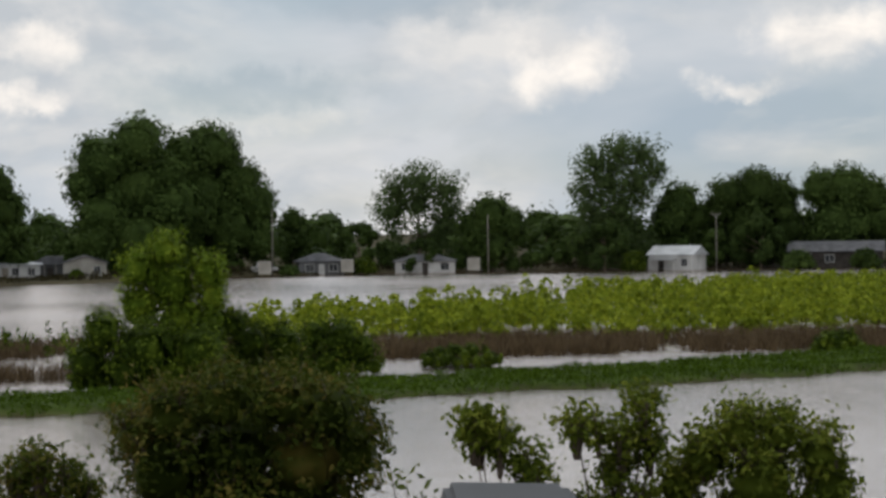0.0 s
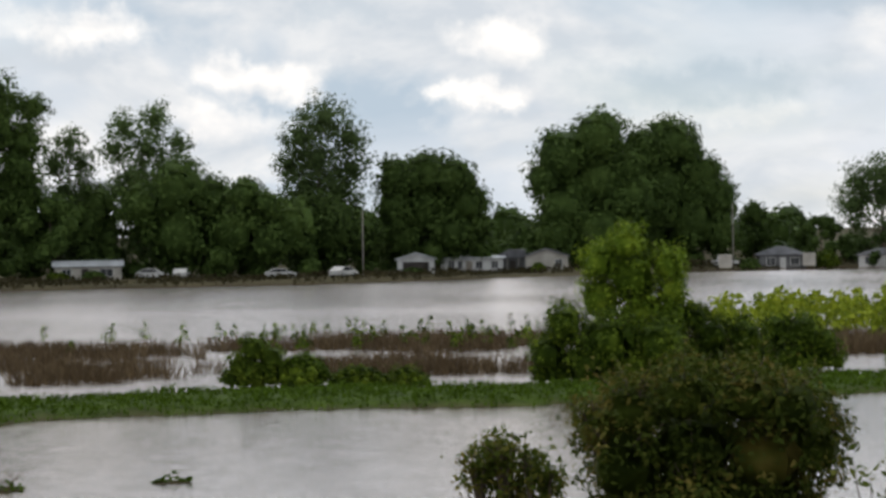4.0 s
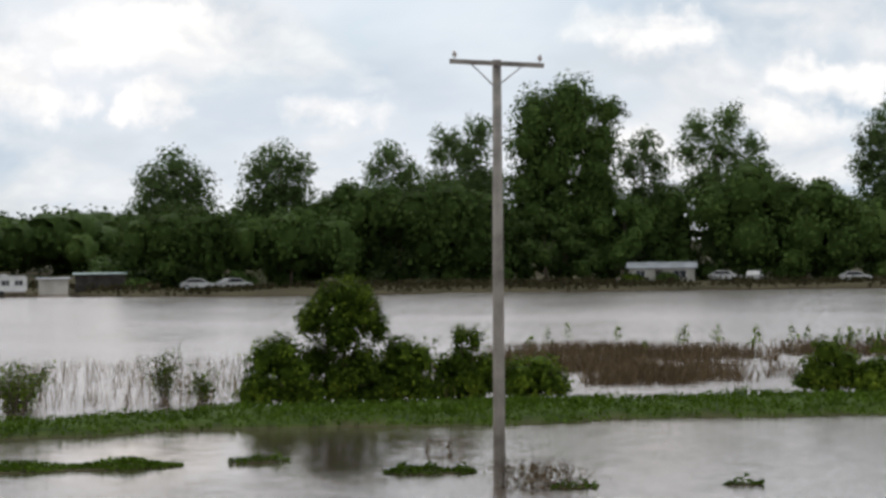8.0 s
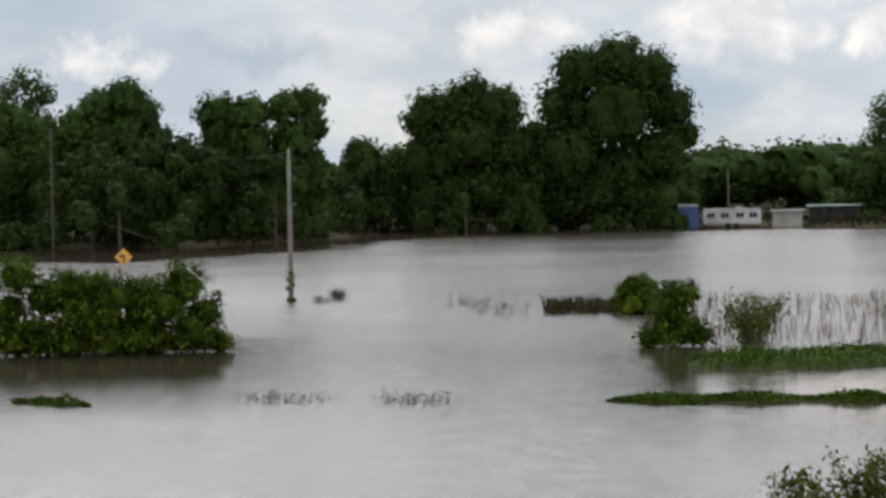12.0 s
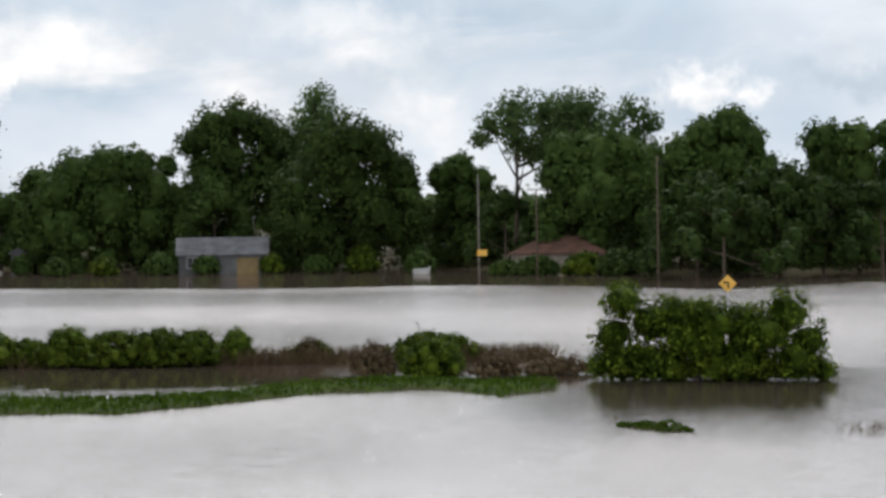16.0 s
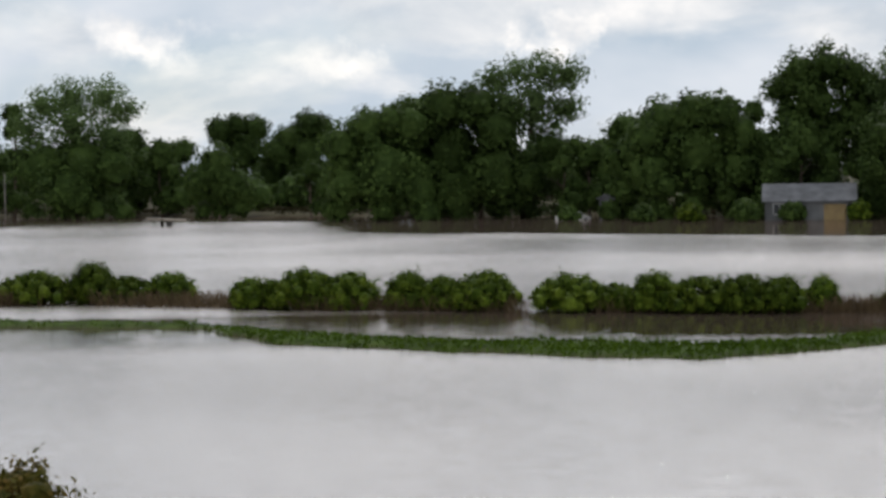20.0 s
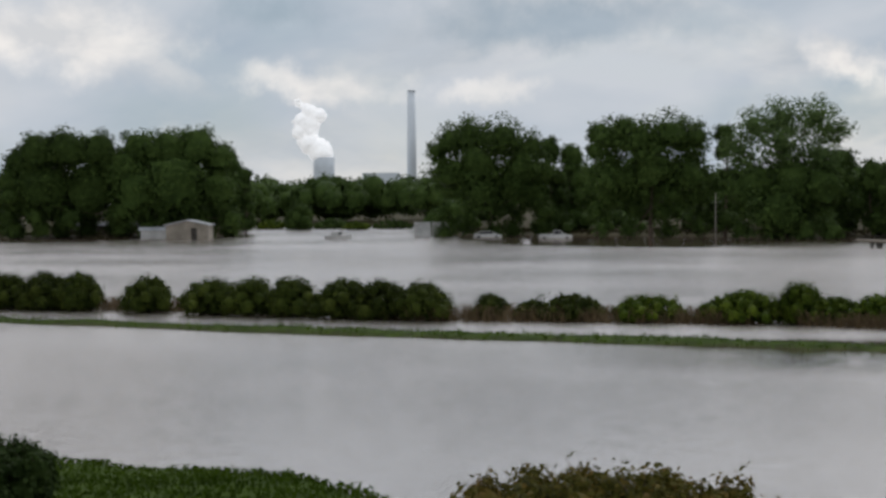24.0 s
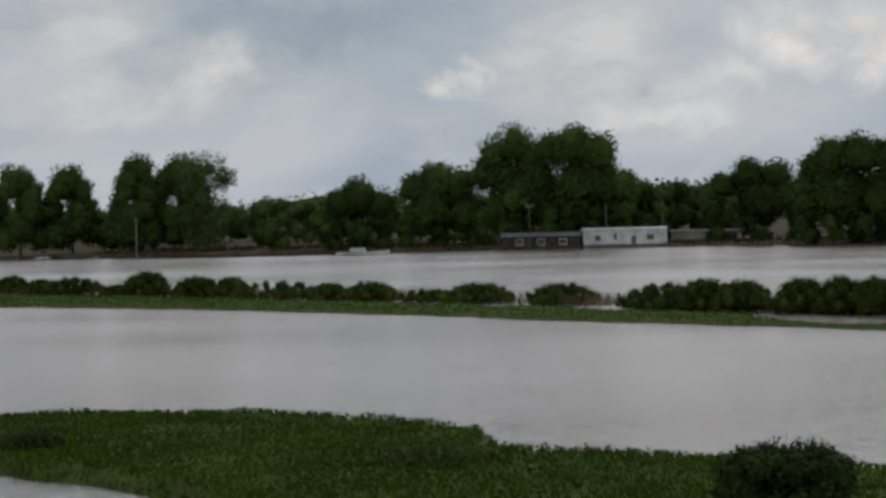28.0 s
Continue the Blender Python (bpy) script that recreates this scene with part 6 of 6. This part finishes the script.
def rounded_mass(x, y, h, w, rng, leaf, per_m2):
    """A far tree or thicket of a few boughs."""
    r = min(w * 0.36, h * 0.42)
    boughs = [(rng.normal() * 0.3, rng.normal() * 0.3, h - r * 1.02, r)]
    for i in range(3):
        a = i * 2.1 + rng.uniform(0, 1)
        k = r * rng.uniform(0.7, 0.95)
        boughs.append((math.cos(a) * (w / 2 - k), math.sin(a) * (w / 2 - k), max(k * 0.7, (h - 2 * k) * rng.uniform(0.25, 0.8) + k * 0.8), k))
    v, q = bough_crown(boughs, rng, leaf, per_m2, 0.84, 0.9, 11)
    return v + (x, y, 0), q


def woods():
    rng = np.random.default_rng(77)
    pieces = []
    for i in range(340):
        b = rng.uniform(-22, 136) if i < 250 else rng.uniform(92.6, 97.9) if i < 280 else rng.uniform(97, 126) if i < 318 else rng.uniform(31, 39)
        s = float(np.interp(b, SHORE_AT, SHORE))
        d = s + rng.uniform(85, 220) if s < 500 else s + rng.uniform(12, 120)
        rise = float(np.interp(b, [8, 20, 44, 50, 90, 92.6, 97.9, 99, 108, 114, 132], [0.0115, 0.016, 0.0165, 0.0185, 0.0185, 0.0118, 0.0118, 0.017, 0.0165, 0.0115, 0.0115]))
        pieces.append(rounded_mass(*polar(b, d), (6.4 + rise * d) * rng.uniform(0.84, 1.06), rng.uniform(13, 19), rng, 1.2, 0.32))
    return quick_mesh("woods", *joined(pieces))


tagged(part("far_woods", woods(), LEAF_DARK), "dark-green woods along the skyline behind the shore", "woods", kind="stuff")


def undergrowth():
    rng = np.random.default_rng(78)
    pieces = []
    for i in range(130):
        b = rng.uniform(-20, 132)
        s = float(np.interp(b, SHORE_AT, SHORE))
        if s > 450:
            continue
        d = s + rng.uniform(30, 64)
        pieces.append(rounded_mass(*polar(b, d), rng.uniform(3.0, 7.5), rng.uniform(7, 11), rng, 0.75, 1.2))
    return quick_mesh("undergrowth", *joined(pieces))


tagged(part("undergrowth", undergrowth(), LEAF_DARK), "dense dark undergrowth between the trees on the shore", "undergrowth", kind="stuff")


def shore_weeds():
    rng = np.random.default_rng(79)
    b = rng.uniform(-20, 132, 40000)
    s = np.interp(b, SHORE_AT, SHORE)
    r = drowned(b) + rng.uniform(-2, 22, b.size)
    x, y = polar(b, r)
    z = land_height(x, y)
    keep = (z > 0.0) & (s < 450) & (lattice(x / 6, y / 6, 51) > -0.35)
    x, y, z = x[keep], y[keep], z[keep]
    c = np.stack([x, y, z + rng.uniform(0.05, 1.0, x.size) * (0.6 + 0.5 * lattice(x / 8, y / 8, 52))], -1)
    return quick_mesh("weeds", *leaves(c, rng.normal(size=c.shape) * (1, 1, 0.5), 0.6, rng))


tagged(part("shore_weeds", shore_weeds(), LEAF_WEED), "rank brownish-green weeds along the far waterline", "weeds", kind="stuff")


def upright(x, y, z, height, width, rng, lean=0.25):
    """Thin upright blades, a slim quad each."""
    n = len(x)
    a = rng.uniform(0, 2 * math.pi, n)
    side = np.stack([np.cos(a), np.sin(a), np.zeros(n)], -1) * width[:, None] / 2
    foot = np.stack([x, y, z], -1)
    tip = foot + np.stack([rng.normal(size=n) * lean * height, rng.normal(size=n) * lean * height, height], -1)
    v = np.stack([foot - side, foot + side, tip + side * 0.35, tip - side * 0.35], 1)
    return v.reshape(-1, 3), np.arange(4 * n).reshape(-1, 4)


# crops of the drowned field: bearing, first row, last row
CROPS = [(-34, 165, 270), (-25, 150, 262), (-11, 131, 250), (-6, 127, 213), (-1, 123, 170), (3, 121, 153), (6, 122, 146), (7, 126, 138)]


def crop_plants():
    rng = np.random.default_rng(80)
    t = np.array(CROPS)
    b = rng.uniform(-24, 7, 4200)
    near, far = np.interp(b, t[:, 0], t[:, 1]), np.interp(b, t[:, 0], t[:, 2])
    r = np.sqrt(rng.uniform(near.min() ** 2, far.max() ** 2, b.size))
    keep = (r > near) & (r < far)
    x, y = polar(b[keep], r[keep])
    h = rng.uniform(1.0, 2.3, len(x)) * (1 + 0.32 * lattice(x / 7, y / 7, 61))
    k = 32
    f = rng.uniform(0.3, 1.0, (len(x), k))
    spread = 0.6 * np.sqrt(np.maximum(0.02, 1 - ((f - 0.66) / 0.36) ** 2)) * rng.uniform(0.6, 1.05, f.shape)
    a = rng.uniform(0, 2 * math.pi, (len(x), k))
    c = np.stack([x[:, None] + np.cos(a) * spread, y[:, None] + np.sin(a) * spread, h[:, None] * f], -1).reshape(-1, 3)
    n = np.stack([np.cos(a), np.sin(a), np.full(a.shape, 0.7)], -1).reshape(-1, 3) + rng.normal(size=c.shape) * 0.4
    stem = upright(x, y, np.full(len(x), -0.3), h * 0.8, np.full(len(x), 0.06), rng, 0.04)
    return quick_mesh("crops", *leaves(c, n, 0.4, rng, 0.7)), quick_mesh("crop_stems", *stem)


leafy, stalky = crop_plants()
tagged(part("crop_plants", leafy, LEAF_CROP), "bright yellow-green young crop plants standing in flood water", "crops", kind="stuff")
tagged(part("crop_stalks", stalky, STALK), "brown lower stalks of the drowned crop", "stalks", kind="stuff")


def sprigs():
    """Thin green sprigs that stand above the dead stalks."""
    rng = np.random.default_rng(81)
    b = np.concatenate([rng.uniform(7, 16, 60), rng.uniform(7, 24, 50)])
    x, y = polar(b, rng.uniform(118, 132, b.size))
    h, k = rng.uniform(0.7, 1.6, b.size), 26
    f = rng.uniform(0.35, 1.0, (len(x), k))
    a = rng.uniform(0, 2 * math.pi, f.shape)
    out = 0.3 * (1.1 - f) + 0.04
    c = np.stack([x[:, None] + np.cos(a) * out, y[:, None] + np.sin(a) * out, h[:, None] * f], -1).reshape(-1, 3)
    return quick_mesh("sprigs", *joined([leaves(c, rng.normal(size=c.shape) + (0, 0, 0.5), 0.2, rng), upright(x, y, np.full(len(x), -0.3), h * 0.9 + 0.3, np.full(len(x), 0.04), rng, 0.05)]))


tagged(part("sprigs", sprigs(), LEAF_SHRUB), "thin green sprigs standing above the dead reeds", "plants", kind="stuff")


def stalk_band(seed, b0, b1, near, far, count, tall, wide, patch, limit, lean=0.2):
    """Dead stalks between two distances, in patches."""
    rng = np.random.default_rng(seed)
    b = rng.uniform(b0, b1, count)
    r = rng.uniform(0, 1, count) * (np.interp(b, *far) - np.interp(b, *near)) + np.interp(b, *near)
    x, y = polar(b, r)
    keep = lattice(x / patch, y / patch, seed) + 0.5 * lattice(x / 1.5, y / 1.5, seed + 1) > limit
    x, y = x[keep], y[keep]
    h = rng.uniform(tall * 0.45, tall, len(x))
    return quick_mesh("stalks", *upright(x, y, np.full(len(x), -0.25), h + 0.25, np.full(len(x), wide) * rng.uniform(0.6, 1.4, len(x)), rng, lean))


for seed, args, mat, label in (
    (91, (-24, 6, ((-24, -11, 6), (132, 118, 111)), ((-24, -11, 6), (152, 133, 123)), 26000, 0.95, 0.07, 6, -0.5, 0.38), STALK, "matted dead brown stalks before the crop field"),
    (92, (6, 25, ((6, 25), (101, 97)), ((6, 25), (134, 127)), 38000, 0.8, 0.065, 6, 0.1, 0.42), STALK, "dead brown reeds standing in flood water"),
    (93, (25, 39.5, ((25, 39), (90, 86)), ((25, 39), (121, 116)), 2500, 0.62, 0.05, 3, -0.3), STALK, "scattered dead stalks standing in bright flood water"),
    (94, (57, 83, ((57, 64, 71, 78, 83), (100, 100, 101.5, 105.5, 112.5)), ((57, 64, 71, 78, 83), (103, 103, 105, 109, 117)), 10000, 0.8, 0.055, 4, -0.5, 0.45), STALK, "brown stems between the shrubs of the field edge"),
    (95, (83, 125, ((83, 93, 104, 109, 124), (113, 119, 140, 155, 213)), ((83, 93, 104, 109, 124), (117, 123, 145, 162, 221)), 13000, 0.9, 0.06, 4, -0.4, 0.45), STALK, "brown stems between the shrubs of the field edge"),
    (96, (38.5, 42, ((38, 43), (106, 107)), ((38, 43), (113, 113)), 1600, 0.7, 0.07, 3, -0.3), LEAF_WEED, "clump of tall grass in open flood water"),
):
    tagged(part("dead_stalks" if mat is STALK else "tall_grass", stalk_band(seed, *args), mat), label, "reeds", kind="stuff")


def grass_on(table, seed, per_m2, tall, size, near_first=True):
    """Grass and weeds over a strip of land that stands above the water."""
    rng = np.random.default_rng(seed)
    t = np.array(table)
    b = rng.uniform(max(-20, t[0, 0]), min(131, t[-1, 0]), 400000)
    near, far = np.interp(b, t[:, 0], t[:, 1]), np.interp(b, t[:, 0], t[:, 2])
    lo, hi = t[:, 1].min() - 2, t[:, 2].max() + 2
    r = np.sqrt(rng.uniform(lo ** 2, hi ** 2, b.size))
    keep = (r > near - 1.5) & (r < far + 1.5)
    area = 0.5 * radians(min(131, t[-1, 0]) - max(-20, t[0, 0])) * (hi ** 2 - lo ** 2)
    x, y = polar(b, r)
    keep &= rng.uniform(0, 1, b.size) < min(1.0, per_m2 * area / b.size)
    x, y = x[keep], y[keep]
    z = land_height(x, y)
    ok = z > -0.02
    x, y, z = x[ok], y[ok], z[ok]
    h = tall * rng.uniform(0.35, 1.0, len(x)) * (1 + 0.55 * lattice(x / 2.3, y / 2.3, seed))
    c = np.stack([x, y, z + h * rng.uniform(0.2, 0.9, len(x))], -1)
    return quick_mesh("grass", *joined([upright(x, y, z - 0.05, h, np.full(len(x), size * 0.4), rng, 0.35), leaves(c, rng.normal(size=c.shape) + (0, 0, 0.6), size, rng)]))


for table, seed, per, tall, size, label in ((OLD_ROAD, 111, 21, 0.26, 0.17, "wet green grass and weeds on the drowned road bank"), (LOW_RIDGE, 112, 34, 0.22, 0.15, "green grass on a low ridge in the flood"), (LONG_EDGE, 113, 9, 0.15, 0.15, "green grass along the field edge"), (NEAR_MEADOW, 114, 48, 0.2, 0.12, "dark-green rank grass of the wet meadow")):
    tagged(part("grass", grass_on(table, seed, per, tall, size), GRASS), label, "grass", kind="stuff")


def weed_mat(x, y, length, width, rz, seed, label):
    """A mat of floating green weed."""
    rng = np.random.default_rng(seed)
    root = thing("weed_mat", pose(x, y, 0, 0, 0, rz), label, "weeds", "mats of weed in the flood")
    n = int(length * width * 170)
    u, w = rng.uniform(-1, 1, n), rng.uniform(-1, 1, n)
    edge = np.sqrt(np.maximum(0, 1 - u ** 2)) * (0.8 + 0.35 * np.sin(u * 7 + seed) * np.sin(u * 3))
    c = np.stack([u * length / 2, w * width / 2 * edge, rng.uniform(0, 0.36, n) * (1 - w * w) * edge * (0.78 + 0.28 * np.sin(u * 9 + seed)) + 0.03], -1)
    part("leaves", quick_mesh("leaves", *leaves(c, rng.normal(size=c.shape) + (0, 0, 1.2), 0.15, rng)), GRASS, root)
    v, q = ball_grid(6)
    part("mat", quick_mesh("mat", v * np.array((length * 0.47, width * 0.4, 0.05)), q), EARTH, root)


weed_mat(-27.6, 55.4, 2.5, 1.5, 26, 121, "small mat of green weed in the flood")
weed_mat(-38.6, 52.0, 8.8, 2.1, 38, 122, "long low mat of green weed in the flood")
weed_mat(-33.6, 56.4, 1.8, 0.7, 40, 123, "small mat of green weed in the flood")
weed_mat(-55.2, 39.4, 3.0, 1.1, 12, 124, "thin mat of green weed in the flood")
weed_mat(-22.4, 53.2, 1.2, 0.6, 22, 125, "small tuft of weed by the utility pole")
weed_mat(-18.6, 55.4, 1.0, 0.5, 18, 126, "small tuft of weed in the flood")


weed_mat(-17.7, 45.7, 3.6, 1.7, 24, 127, "mat of green weed near the levee")
weed_mat(-21.0, 47.4, 1.9, 0.6, 26, 128, "small tuft of weed in the flood")


def brushwood(x, y, spread, height, seed, label, count=40, mat=None):
    rng = np.random.default_rng(seed)
    root = thing("brushwood", pose(x, y, 0), label, "twigs", "drowned twigs")
    pieces = []
    for i in range(count):
        a, d = rng.uniform(0, 2 * math.pi), spread * rng.uniform(0, 1) ** 0.7
        p = np.array((math.cos(a) * d, math.sin(a) * d * 0.6, -0.15))
        tip = p + np.array((rng.normal() * 0.3, rng.normal() * 0.3, 0.2 + height * rng.uniform(0.4, 1)))
        mid = (p + tip) / 2 + rng.normal(size=3) * 0.08
        pieces.append(tube_arrays([p, mid, tip], [0.014, 0.01, 0.005], 4))
        for k in range(3):
            side = mid + (tip - mid) * rng.uniform(0, 0.8)
            pieces.append(tube_arrays([side, side + rng.normal(size=3) * 0.14 + (0, 0, 0.1)], [0.007, 0.004], 4))
    tagged(part("brush", quick_mesh("twig", *joined(pieces)), mat or STALK, root), kind="stuff")
    n = count * 9
    c = np.stack([rng.normal(size=n) * spread * 0.5, rng.normal(size=n) * spread * 0.3, rng.uniform(0, height * 0.7, n)], -1)
    tagged(part("withered_leaves", quick_mesh("withered_leaves", *leaves(c, rng.normal(size=c.shape), 0.08, rng)), STALK, root), kind="stuff")


brushwood(-23.4, 53.3, 1.2, 0.75, 131, "brown drowned twigs round the foot of the utility pole", 60)
brushwood(-91.3, 84.4, 0.5, 0.6, 132, "dark drowned bush in open water", 45)
brushwood(-89.8, 81.8, 0.7, 0.4, 133, "loose twigs beside the bare pole", 14)
brushwood(-29.9, 61.0, 0.8, 0.6, 134, "brown drowned twigs near the weed mats", 20)
brushwood(-80.5, 84.0, 1.6, 0.5, 135, "thin bare twigs standing in open water", 16)
brushwood(-74.0, 79.0, 1.8, 0.6, 136, "thin twigs standing in open water", 18)
brushwood(-46.5, 46.0, 1.6, 0.25, 137, "bits of weed and twigs in open water", 18)
brushwood(-50.0, 44.0, 1.8, 0.25, 138, "bits of weed and twigs in open water", 18)
shrub("ivy", -91.2, 80.9, 1.9, 0.75, LEAF_HEDGE, 141, "ivy climbing the foot of the bare pole", 0.14, 40, 0.5, z=0.0)

hut = thing("wrecked_hut", pose(-283.5, 42.1, 0, 0, 0, 81), "wrecked flat-roofed hut drowned in the flood", "hut")
part("roof", box(0, 0, 0.75, 5.0, 2.2, 0.3, m=Matrix.Rotation(radians(3), 4, "Y"), bevel=0.06), TAN, hut)
for s in (-0.5, 0.2, 0.6):
    part("post", box(s, 0, -0.6, 0.35, 0.5, 1.4), DARK, hut)


# bushes on the far waterline, before the houses: x, y, height, width
for i, (x, y, h, w) in enumerate(((-246.5, 119.5, 2.7, 3.2), (-249.6, 112.3, 2.6, 3.6), (-251.5, 107.0, 3.0, 4.0), (-254.5, 101.0, 2.6, 3.6), (-257.0, 96.0, 2.6, 3.4), (-243.0, 124.0, 2.4, 3.6), (-239.0, 128.0, 3.6, 4.2), (-231.0, 131.5, 2.8, 4.0),
                                  (-208.0, 133.0, 2.4, 5.0), (-203.0, 136.0, 2.8, 5.0), (-198.0, 137.0, 3.2, 5.0), (-212.0, 131.5, 1.8, 4.0), (-50.5, 311.0, 1.8, 2.2), (-66.0, 300.0, 1.4, 3.0), (-104.0, 279.0, 1.8, 3.0), (-108.5, 278.0, 1.6, 3.0),
                                  (-158.0, 236.0, 2.0, 4.0), (-23.0, 338.0, 1.8, 3.0), (-12.0, 344.0, 3.0, 4.0), (-480.0, -22.0, 2.6, 7.0), (-498.0, -32.0, 2.2, 9.0), (-486.0, -39.0, 2.0, 6.0), (-505.0, -46.0, 2.6, 8.0), (-492.0, -52.0, 6.5, 7.0), (-510.0, -60.0, 2.4, 7.0), (-271.4, 96.6, 2.7, 2.6), (-273.0, 92.0, 2.0, 3.0), (29.0, 343.0, 3.4, 4.0), (54.0, 344.0, 3.2, 5.0), (64.0, 343.0, 3.4, 5.0))):
    shrub("shore_bush", x, y, h, w * 1.2, LEAF_DARK if i % 3 else LEAF_HEDGE, 900 + i, "green bush on the flooded far waterline", 0.45, 3.8, 0.8, group="bushes on the far waterline")
